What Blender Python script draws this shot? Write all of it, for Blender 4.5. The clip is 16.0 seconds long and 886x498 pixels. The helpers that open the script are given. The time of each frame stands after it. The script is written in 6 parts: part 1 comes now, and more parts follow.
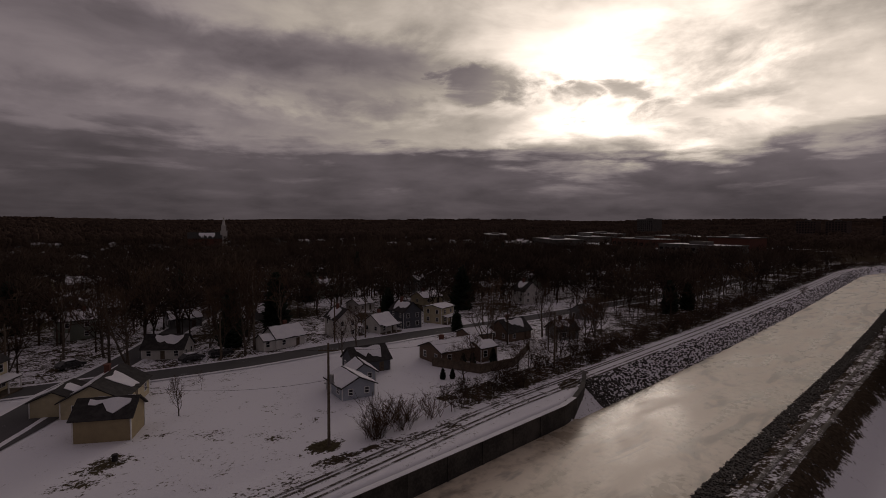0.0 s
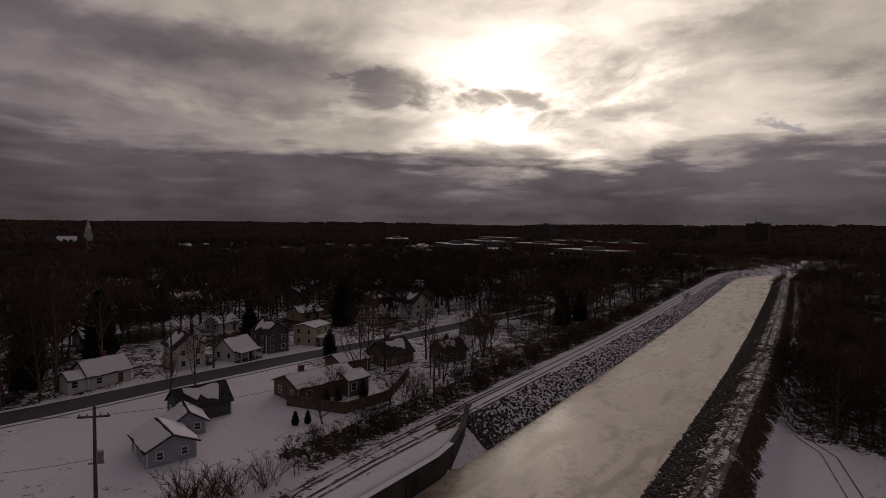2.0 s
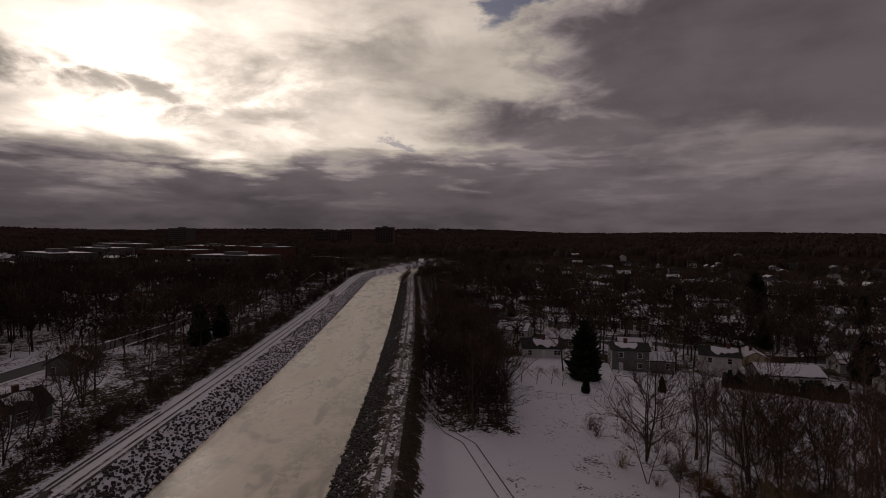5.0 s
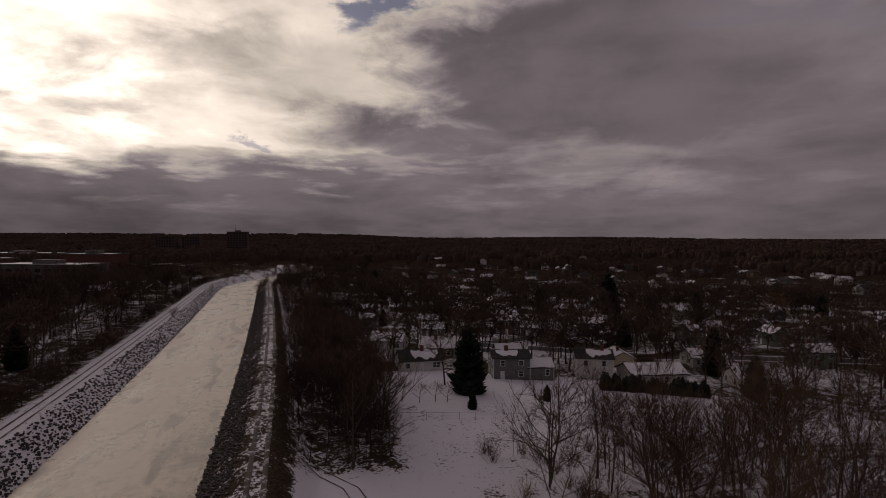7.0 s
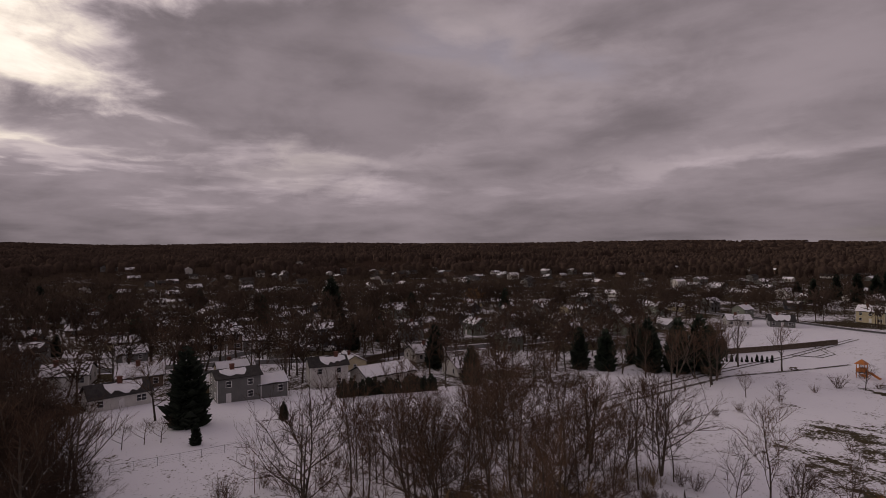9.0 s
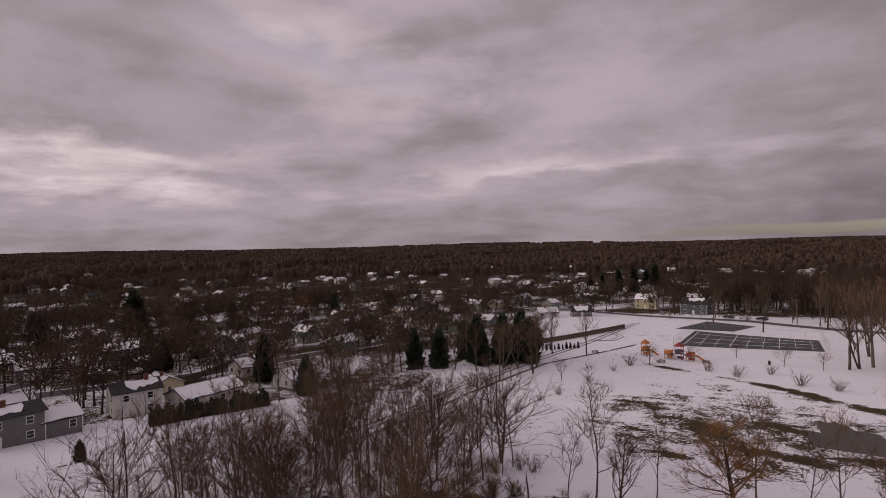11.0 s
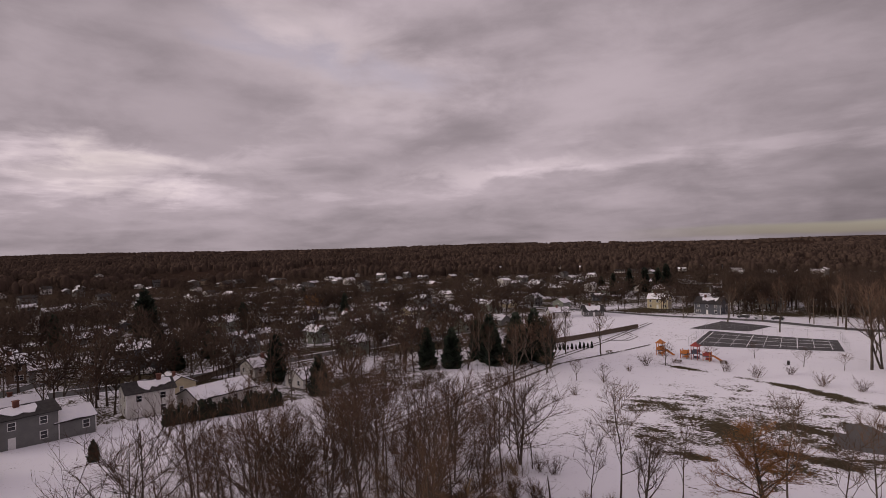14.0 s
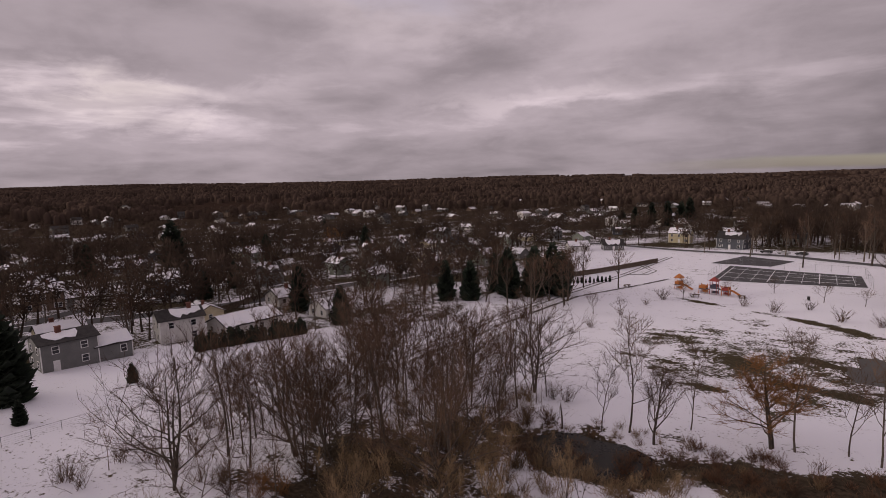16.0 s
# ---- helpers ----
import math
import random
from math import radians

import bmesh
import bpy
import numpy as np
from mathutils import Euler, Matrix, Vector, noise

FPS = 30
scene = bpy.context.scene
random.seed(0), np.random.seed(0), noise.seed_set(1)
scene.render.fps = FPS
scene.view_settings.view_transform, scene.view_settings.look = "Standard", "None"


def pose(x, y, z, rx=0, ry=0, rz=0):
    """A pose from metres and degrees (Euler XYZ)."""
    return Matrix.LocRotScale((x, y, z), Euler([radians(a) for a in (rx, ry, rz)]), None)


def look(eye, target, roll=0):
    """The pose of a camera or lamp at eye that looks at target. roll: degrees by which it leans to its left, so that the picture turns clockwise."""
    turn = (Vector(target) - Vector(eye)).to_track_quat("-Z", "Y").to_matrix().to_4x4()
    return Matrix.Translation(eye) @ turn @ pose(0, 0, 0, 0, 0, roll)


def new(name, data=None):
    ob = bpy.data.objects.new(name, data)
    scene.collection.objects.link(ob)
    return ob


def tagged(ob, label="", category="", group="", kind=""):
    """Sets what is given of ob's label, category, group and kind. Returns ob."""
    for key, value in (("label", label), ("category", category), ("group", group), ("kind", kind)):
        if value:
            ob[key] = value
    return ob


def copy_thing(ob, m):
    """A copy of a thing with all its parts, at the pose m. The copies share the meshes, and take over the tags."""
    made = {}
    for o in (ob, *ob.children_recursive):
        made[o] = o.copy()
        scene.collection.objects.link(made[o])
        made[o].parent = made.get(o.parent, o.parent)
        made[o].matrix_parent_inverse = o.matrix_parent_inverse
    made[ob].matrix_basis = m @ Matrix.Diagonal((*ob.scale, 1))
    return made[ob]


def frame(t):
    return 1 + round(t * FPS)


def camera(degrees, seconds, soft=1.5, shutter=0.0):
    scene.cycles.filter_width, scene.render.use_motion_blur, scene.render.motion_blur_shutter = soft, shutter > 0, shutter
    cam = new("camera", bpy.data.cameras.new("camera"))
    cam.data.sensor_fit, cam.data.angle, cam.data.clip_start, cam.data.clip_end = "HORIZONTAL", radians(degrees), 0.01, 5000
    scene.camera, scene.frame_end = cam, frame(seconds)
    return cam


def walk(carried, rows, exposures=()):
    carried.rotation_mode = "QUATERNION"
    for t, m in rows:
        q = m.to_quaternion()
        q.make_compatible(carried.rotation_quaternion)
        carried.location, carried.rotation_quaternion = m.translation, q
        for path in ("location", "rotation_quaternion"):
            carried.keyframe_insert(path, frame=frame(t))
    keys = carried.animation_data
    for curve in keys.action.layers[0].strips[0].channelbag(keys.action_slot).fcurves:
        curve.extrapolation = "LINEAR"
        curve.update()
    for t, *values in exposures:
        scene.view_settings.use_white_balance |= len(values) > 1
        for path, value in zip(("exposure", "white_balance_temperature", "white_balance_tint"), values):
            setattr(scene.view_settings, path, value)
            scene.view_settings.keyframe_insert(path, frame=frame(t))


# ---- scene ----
cam = camera(79.4, 16.0, 0.62)
METRES, EYE, TILT, TURN = 55.9, 28.0, 1.77, -44.5
ROWS = [
    (0.0, 0.0, 0.0, 0.0, 0.1, -4.16, -1.41),
    (0.5, 0.0299, 0.0777, 0.0025, 0.08, -4.17, -1.31),
    (1.0, 0.0678, 0.1528, 0.0046, -0.08, -4.09, -1.34),
    (1.5, 0.1022, 0.2163, 0.009, -2.11, -3.96, -1.57),
    (2.0, 0.1246, 0.2631, 0.0114, -10.0, -3.48, -2.07),
    (2.5, 0.1384, 0.2991, 0.0111, -16.25, -3.01, -2.34),
    (3.0, 0.1478, 0.3257, 0.0098, -23.8, -2.5, -2.46),
    (3.5, 0.1599, 0.353, 0.0081, -33.34, -1.99, -2.5),
    (4.0, 0.1766, 0.3883, 0.0048, -40.21, -1.76, -2.35),
    (6.5, 0.3506, 0.6212, -0.004, -55.34, -1.06, -2.09),
    (7.0, 0.3751, 0.6506, -0.0062, -61.78, -0.58, -2.0),
    (7.5, 0.3949, 0.6741, -0.0096, -70.77, -0.13, -1.8),
    (8.0, 0.4182, 0.7022, -0.0113, -78.51, 0.21, -1.55),
    (8.5, 0.4449, 0.7269, -0.0139, -83.83, 0.46, -1.34),
    (9.0, 0.4653, 0.7478, -0.0156, -91.9, 0.83, -0.92),
    (9.5, 0.4849, 0.7635, -0.0182, -98.66, 1.08, -0.5),
    (10.0, 0.4969, 0.7738, -0.02, -105.08, 1.26, -0.06),
    (12.5, 0.5299, 0.7955, -0.031, -112.11, 1.41, 0.72),
    (13.0, 0.5349, 0.7985, -0.0324, -111.34, 1.38, 0.72),
    (13.5, 0.5407, 0.7999, -0.0324, -110.57, 1.41, 0.72),
    (14.0, 0.5449, 0.7997, -0.0318, -109.8, 1.47, 0.7),
    (14.3, 0.5456, 0.7996, -0.033, -109.4, 1.45, 0.7),
    (14.5, 0.5458, 0.7995, -0.0337, -109.08, 0.43, 0.7),
    (14.6, 0.5456, 0.7994, -0.033, -108.95, -1.8, 0.68),
    (14.75, 0.5452, 0.7992, -0.032, -108.75, -4.3, 0.67),
    (15.0, 0.5446, 0.799, -0.0312, -108.44, -5.11, 0.64),
    (15.5, 0.5429, 0.7982, -0.0302, -107.86, -5.04, 0.57),
    (16.0, 0.5408, 0.7982, -0.0275, -107.68, -5.74, 0.49),
]
BASE = pose(0, 0, EYE) @ pose(0, 0, 0, TILT) @ pose(0, 0, 0, 0, 0, TURN)
EXPOSURES = [(0.0, -1.0, 6800, 17), (3.5, -1.02, 6800, 17), (6.5, -0.8, 6800, 17), (7.5, -0.48, 6800, 17), (8.0, -0.3, 6800, 17), (8.5, -0.08, 6750, 17), (9.0, 0.16, 6700, 17), (9.5, 0.36, 6700, 17), (10.0, 0.52, 6650, 17), (12.5, 0.8, 6650, 17), (16.0, 0.82, 6650, 17)]
walk(cam, [(t, BASE @ pose(METRES * x, METRES * y, METRES * z, 90 + pitch, roll, yaw)) for t, x, y, z, yaw, pitch, roll in ROWS], EXPOSURES)

# ---- sky and sun ----
SUN_AZ, SUN_EL = radians(27.5), radians(12.0)
SUN_DIR = Vector((math.cos(SUN_AZ) * math.cos(SUN_EL), math.sin(SUN_AZ) * math.cos(SUN_EL), math.sin(SUN_EL)))


class Nodes:
    """Short hand for building node trees."""

    def __init__(self, tree):
        self.tree = tree
        tree.nodes.clear()

    def add(self, kind):
        return self.tree.nodes.new(kind)

    def link(self, a, b):
        self.tree.links.new(a, b)

    def put(self, socket, value):
        if isinstance(value, bpy.types.NodeSocket):
            self.link(value, socket)
        else:
            socket.default_value = value

    def math(self, op, a, b=0.0, clamp=False):
        n = self.tree.nodes.new("ShaderNodeMath")
        n.operation, n.use_clamp = op, clamp
        self.put(n.inputs[0], a)
        self.put(n.inputs[1], b)
        return n.outputs[0]

    def vmath(self, op, a, b=(0, 0, 0)):
        n = self.tree.nodes.new("ShaderNodeVectorMath")
        n.operation = op
        self.put(n.inputs[0], a)
        self.put(n.inputs[1], b)
        return n.outputs["Value"] if op in ("DOT_PRODUCT", "LENGTH", "DISTANCE") else n.outputs["Vector"]

    def noise(self, vector, scale, detail=4.0, rough=0.55, warp=0.0):
        n = self.tree.nodes.new("ShaderNodeTexNoise")
        self.put(n.inputs["Vector"], vector)
        n.inputs["Scale"].default_value, n.inputs["Detail"].default_value = scale, detail
        n.inputs["Roughness"].default_value, n.inputs["Distortion"].default_value = rough, warp
        return n.outputs["Fac"]

    def ramp(self, fac, lo, hi, a=0.0, b=1.0, smooth=True):
        n = self.tree.nodes.new("ShaderNodeMapRange")
        n.interpolation_type = "SMOOTHSTEP" if smooth else "LINEAR"
        for i, v in enumerate((fac, lo, hi, a, b)):
            self.put(n.inputs[i], v)
        return n.outputs[0]

    def mix(self, fac, a, b):
        n = self.tree.nodes.new("ShaderNodeMix")
        n.data_type = "RGBA"
        self.put(n.inputs["Factor"], fac)
        for socket, v in ((n.inputs[6], a), (n.inputs[7], b)):
            self.put(socket, (*v, 1.0) if isinstance(v, tuple) and len(v) == 3 else v)
        return n.outputs[2]


def way(az, el):
    a, e = radians(az), radians(el)
    return (math.cos(a) * math.cos(e), math.sin(a) * math.cos(e), math.sin(e))


def build_sky():
    """A broken deck of winter cloud: a dark low band, thin lit cloud round the sun, a heavy bank beside it."""
    world = bpy.data.worlds.new("sky")
    scene.world = world
    world.use_nodes = True
    n = Nodes(world.node_tree)
    add, mul, sub, top = (lambda a, b: n.math("ADD", a, b)), (lambda a, b: n.math("MULTIPLY", a, b)), (lambda a, b: n.math("SUBTRACT", a, b)), (lambda a, b: n.math("MAXIMUM", a, b))
    d = n.vmath("NORMALIZE", n.add("ShaderNodeTexCoord").outputs["Generated"])
    xyz = n.add("ShaderNodeSeparateXYZ")
    n.link(d, xyz.inputs[0])
    z = n.math("MAXIMUM", xyz.outputs[2], 0.0)
    az = mul(n.math("ARCTAN2", xyz.outputs[1], xyz.outputs[0]), 180 / math.pi)
    el = mul(n.math("ARCSINE", xyz.outputs[2]), 180 / math.pi)
    # cloud deck seen in perspective: the direction meets a layer overhead
    inv = n.math("DIVIDE", 1.0, n.math("ADD", z, 0.17))
    flat = n.add("ShaderNodeCombineXYZ")
    n.link(mul(xyz.outputs[0], inv), flat.inputs[0])
    n.link(mul(xyz.outputs[1], inv), flat.inputs[1])
    rolls = n.noise(flat.outputs[0], 1.9, 9.0, 0.55, 0.3)
    puffs = n.noise(n.vmath("MULTIPLY", d, (5.0, 5.0, 13.0)), 1.0, 10.0, 0.58, 0.5)
    bars = n.noise(n.vmath("MULTIPLY", d, (4.0, 4.0, 24.0)), 1.0, 7.0, 0.55, 0.2)
    broad = n.noise(n.vmath("MULTIPLY", d, (2.2, 2.2, 6.0)), 1.0, 3.0, 0.5, 0.2)
    fray = n.noise(n.vmath("MULTIPLY", d, (14.0, 14.0, 26.0)), 1.0, 6.0, 0.6, 0.6)
    # ragged coordinates, so that every bank of cloud gets a torn edge
    azr = add(az, add(mul(sub(puffs, 0.5), 26.0), mul(sub(fray, 0.5), 9.0)))
    elr = add(el, add(mul(sub(rolls, 0.5), 9.0), mul(sub(fray, 0.5), 3.5)))

    def bank(a0, e0, ra, re, tilt=0.0, soft=0.55, ragged=True):
        a, e = sub(azr if ragged else az, a0), sub(elr if ragged else el, e0)
        e = sub(e, mul(a, tilt))
        q = n.math("SQRT", add(n.math("POWER", n.math("ABSOLUTE", mul(a, 1.0 / ra)), 2.0), n.math("POWER", n.math("ABSOLUTE", mul(e, 1.0 / re)), 2.0)))
        return n.ramp(q, 1.0 + soft, 1.0 - soft)

    tex = add(add(mul(rolls, 0.40), mul(puffs, 0.35)), add(mul(bars, 0.15), mul(fray, 0.10)))
    # the low band, closed on the sun's side and streaked everywhere
    rim = add(add(7.0, mul(n.math("ABSOLUTE", sub(az, 24.0)), 0.03)), add(mul(sub(puffs, 0.5), 5.0), mul(sub(bars, 0.5), 9.0)))
    low = n.ramp(sub(el, rim), 1.1, -1.1)
    slits = mul(mul(n.ramp(bars, 0.52, 0.68), n.ramp(el, 1.5, 5.0)), n.ramp(el, 13.0, 8.0))
    # heavy banks
    heavy = top(bank(-33, 17.5, 20, 9.0, 0.0, 0.3), mul(bank(-20, 10.5, 17, 2.4, 0.05), 0.9))
    heavy = top(heavy, mul(bank(66, 16.6, 23, 2.7, 0.06, 0.6), 0.72))
    heavy = top(heavy, mul(bank(40.5, 14.4, 5.5, 2.0), 0.8))
    heavy = top(heavy, mul(bank(64, 10.5, 20, 1.3, 0.0, 0.8), 0.35))
    heavy = top(heavy, mul(bank(1.5, 18.5, 8, 2.2, 0.0, 0.7), 0.35))
    specks = top(top(bank(31.6, 12.5, 3.0, 1.0, 0.0, 0.7), bank(25.2, 12.6, 3.4, 1.1, 0.0, 0.7)), mul(bank(21, 10.6, 4.0, 1.0, 0.0, 0.8), 0.7))
    cover = n.math("MAXIMUM", mul(top(low, heavy), sub(1.0, mul(slits, 0.35))), mul(specks, 0.75))
    # sunlight that comes through
    wide = bank(21, 17.5, 50, 26, 0.0, 0.75, False)
    mid = bank(23, 16, 30, 12, 0.0, 0.8, False)
    core = bank(27.6, 12.6, 9.0, 4.6, 0.0, 0.95)
    crest = bank(32.0, 20.0, 13.0, 6.0, 0.0, 0.95)
    thin = n.ramp(add(mul(tex, 0.75), mul(broad, 0.25)), 0.36, 0.60, 0.42, 1.15)
    shine = mul(add(add(mul(wide, 0.52), mul(mid, 0.80)), add(mul(core, 2.8), mul(crest, 0.7))), mul(thin, sub(1.0, mul(cover, 0.93))))
    # the grey body of the deck
    body = mul(n.ramp(add(mul(tex, 0.6), mul(broad, 0.4)), 0.36, 0.62, 0.150, 0.275), sub(1.0, mul(heavy, 0.22)))
    body = mul(body, n.ramp(sub(el, mul(sub(bars, 0.5), 8.0)), 1.0, 7.0, 0.80, 1.0))
    sunside = n.ramp(az, -22.0, 4.0)
    body = mul(body, sub(1.0, mul(mul(low, sunside), 0.28)))
    body = mul(add(body, mul(slits, 0.05)), n.ramp(az, -70.0, -115.0, 1.0, 0.8))
    lit = top(mul(bank(-33, 7.6, 7, 1.9, -0.05, 0.8), 0.10), mul(bank(-74, 8.3, 10, 1.0, -0.03, 0.9), 0.07))
    lit = top(lit, mul(bank(-52, 19.5, 11, 4.0, 0.25, 0.9), 0.08))
    body = mul(add(body, lit), n.ramp(xyz.outputs[2], 0.42, 0.95, 1.0, 1.4))
    level = add(body, shine)
    warm = mul(n.ramp(add(shine, mul(lit, 1.5)), 0.0, 0.6), 0.8)
    tint = n.mix(warm, (1.0, 0.875, 0.94), (1.0, 0.93, 0.76))
    scale = n.tree.nodes.new("ShaderNodeVectorMath")
    scale.operation = "SCALE"
    n.link(tint, scale.inputs[0])
    n.link(level, scale.inputs["Scale"])
    # clear sky that shows through the few holes and along the far edge of the deck
    air = n.add("ShaderNodeTexSky")
    air.sky_type, air.sun_disc, air.sun_elevation, air.sun_rotation = "NISHITA", False, SUN_EL, math.pi / 2 - SUN_AZ
    strip = mul(n.ramp(az, -78.0, -100.0), n.ramp(n.math("ABSOLUTE", sub(add(el, mul(sub(bars, 0.5), 1.2)), 0.95)), 0.75, 0.25))
    hole = top(bank(-9.6, 24.0, 3.4, 1.9, 0.0, 0.5), top(mul(bank(7.4, 9.9, 1.8, 0.55, 0.0, 0.6), 0.8), mul(bank(-52, 19.5, 8, 1.6, 0.25, 0.9), 0.3)))
    clear = top(mul(strip, 0.85), mul(hole, 0.85))
    colour = n.mix(clear, scale.outputs[0], n.vmath("MULTIPLY", air.outputs[0], (0.046, 0.047, 0.066)))
    bg, out = n.add("ShaderNodeBackground"), n.add("ShaderNodeOutputWorld")
    n.link(colour, bg.inputs["Color"])
    bg.inputs["Strength"].default_value = 1.0
    n.link(bg.outputs[0], out.inputs[0])


build_sky()
sun = new("sun", bpy.data.lights.new("sun", "SUN"))
sun.data.energy, sun.data.angle, sun.data.color = 0.5, radians(14), (1.0, 0.9, 0.78)
sun.matrix_basis = look((0, 0, 100), tuple(Vector((0, 0, 100)) - SUN_DIR))

# ---- materials ----
def material(name, a, b, scale=1.0, fine=8.0, rough=0.8, metal=0.0, bump=0.3, per_object=0.0, spec=0.3):
    """Two colours mixed by noise at two scales, with relief."""
    m = bpy.data.materials.new(name)
    m.use_nodes = True
    n = Nodes(m.node_tree)
    c = n.add("ShaderNodeTexCoord").outputs["Object"]
    f = n.math("ADD", n.math("MULTIPLY", n.noise(c, scale, 4), 0.6), n.math("MULTIPLY", n.noise(c, scale * fine, 5), 0.4))
    colour = n.mix(n.ramp(f, 0.36, 0.62), a, b)
    if per_object:
        r = n.add("ShaderNodeObjectInfo").outputs["Random"]
        hsv = n.add("ShaderNodeHueSaturation")
        n.link(n.ramp(r, 0, 1, 1 - per_object, 1 + per_object, False), hsv.inputs["Value"])
        n.link(colour, hsv.inputs["Color"])
        colour = hsv.outputs[0]
    bsdf, out = n.add("ShaderNodeBsdfPrincipled"), n.add("ShaderNodeOutputMaterial")
    n.link(colour, bsdf.inputs["Base Color"])
    bsdf.inputs["Metallic"].default_value = metal
    bsdf.inputs["Specular IOR Level"].default_value = spec
    n.link(n.ramp(f, 0.3, 0.7, rough - 0.08, min(1.0, rough + 0.08)), bsdf.inputs["Roughness"])
    if bump:
        bp = n.add("ShaderNodeBump")
        bp.inputs["Strength"].default_value, bp.inputs["Distance"].default_value = bump, 0.03
        n.link(f, bp.inputs["Height"])
        n.link(bp.outputs[0], bsdf.inputs["Normal"])
    n.link(bsdf.outputs[0], out.inputs[0])
    return m


def ground_material():
    """Snow over grass and leaf litter, thinned where the masks say so."""
    m = bpy.data.materials.new("snowy_ground")
    m.use_nodes = True
    n = Nodes(m.node_tree)
    c = n.add("ShaderNodeTexCoord").outputs["Object"]
    att = n.add("ShaderNodeAttribute")
    att.attribute_name = "cover"
    rgb = n.add("ShaderNodeSeparateColor")
    n.link(att.outputs["Color"], rgb.inputs[0])
    bare, litter, wet_and_shade = rgb.outputs[0], rgb.outputs[1], rgb.outputs[2]
    fine, mid, large = n.noise(c, 2.2, 6, 0.65), n.noise(c, 0.35, 5, 0.6, 0.6), n.noise(c, 0.045, 4)
    grain = n.noise(c, 14.0, 3)
    patch = n.math("ADD", n.math("MULTIPLY", fine, 0.5), n.math("ADD", n.math("MULTIPLY", mid, 0.35), n.math("MULTIPLY", large, 0.15)))
    # tufts poking through everywhere, more where the mask is strong
    edge = n.math("SUBTRACT", 0.665, n.math("MULTIPLY", bare, 0.34))
    gone = n.ramp(n.math("SUBTRACT", patch, edge), -0.03, 0.03)
    snow = n.mix(large, (0.70, 0.70, 0.79), (0.81, 0.80, 0.86))
    snow = n.mix(n.ramp(grain, 0.35, 0.65), snow, (0.77, 0.76, 0.79))
    grass = n.mix(n.ramp(fine, 0.35, 0.65), (0.045, 0.038, 0.024), (0.085, 0.069, 0.043))
    leaf = n.mix(n.ramp(fine, 0.3, 0.7), (0.027, 0.022, 0.017), (0.080, 0.060, 0.041))
    soil = n.mix(litter, grass, leaf)
    # damp soil near by; far off this brown stands in for woodland shade
    soil = n.mix(wet_and_shade, soil, (0.040, 0.026, 0.020))
    foot = n.math("MULTIPLY", n.ramp(n.noise(c, 3.1, 3, 0.5, 1.5), 0.60, 0.68), n.ramp(mid, 0.48, 0.60))
    snow = n.mix(n.math("MULTIPLY", foot, 0.55), snow, (0.42, 0.40, 0.42))
    colour = n.mix(gone, snow, soil)
    bsdf, out = n.add("ShaderNodeBsdfPrincipled"), n.add("ShaderNodeOutputMaterial")
    n.link(colour, bsdf.inputs["Base Color"])
    n.link(n.math("ADD", 0.75, n.math("MULTIPLY", gone, 0.2)), bsdf.inputs["Roughness"])
    n.link(n.math("MULTIPLY", n.math("SUBTRACT", 1.0, gone), 0.15), bsdf.inputs["Specular IOR Level"])
    bp = n.add("ShaderNodeBump")
    bp.inputs["Strength"].default_value, bp.inputs["Distance"].default_value = 0.6, 0.12
    n.link(n.math("SUBTRACT", patch, n.math("MULTIPLY", gone, 0.15)), bp.inputs["Height"])
    n.link(bp.outputs[0], bsdf.inputs["Normal"])
    n.link(bsdf.outputs[0], out.inputs[0])
    return m


def ice_material():
    m = bpy.data.materials.new("canal_ice")
    m.use_nodes = True
    n = Nodes(m.node_tree)
    c = n.add("ShaderNodeTexCoord").outputs["Object"]
    stretched = n.vmath("MULTIPLY", c, (0.35, 1.0, 1.0))
    a, b, s = n.noise(stretched, 0.16, 5, 0.55, 1.2), n.noise(c, 0.8, 6, 0.6, 0.5), n.noise(c, 7.0, 4)
    f = n.math("ADD", n.math("MULTIPLY", a, 0.65), n.math("MULTIPLY", b, 0.35))
    colour = n.mix(n.ramp(f, 0.40, 0.57), (0.40, 0.33, 0.25), (0.70, 0.61, 0.49))
    stain = n.ramp(n.noise(stretched, 0.11, 4, 0.5, 2.0), 0.52, 0.64)
    colour = n.mix(n.math("MULTIPLY", stain, 0.7), colour, (0.22, 0.19, 0.16))
    bsdf, out = n.add("ShaderNodeBsdfPrincipled"), n.add("ShaderNodeOutputMaterial")
    n.link(colour, bsdf.inputs["Base Color"])
    n.link(n.ramp(f, 0.35, 0.65, 0.24, 0.44), bsdf.inputs["Roughness"])
    bsdf.inputs["Specular IOR Level"].default_value = 0.5
    bp = n.add("ShaderNodeBump")
    bp.inputs["Strength"].default_value, bp.inputs["Distance"].default_value = 0.25, 0.05
    n.link(n.math("ADD", f, n.math("MULTIPLY", s, 0.3)), bp.inputs["Height"])
    n.link(bp.outputs[0], bsdf.inputs["Normal"])
    n.link(bsdf.outputs[0], out.inputs[0])
    return m


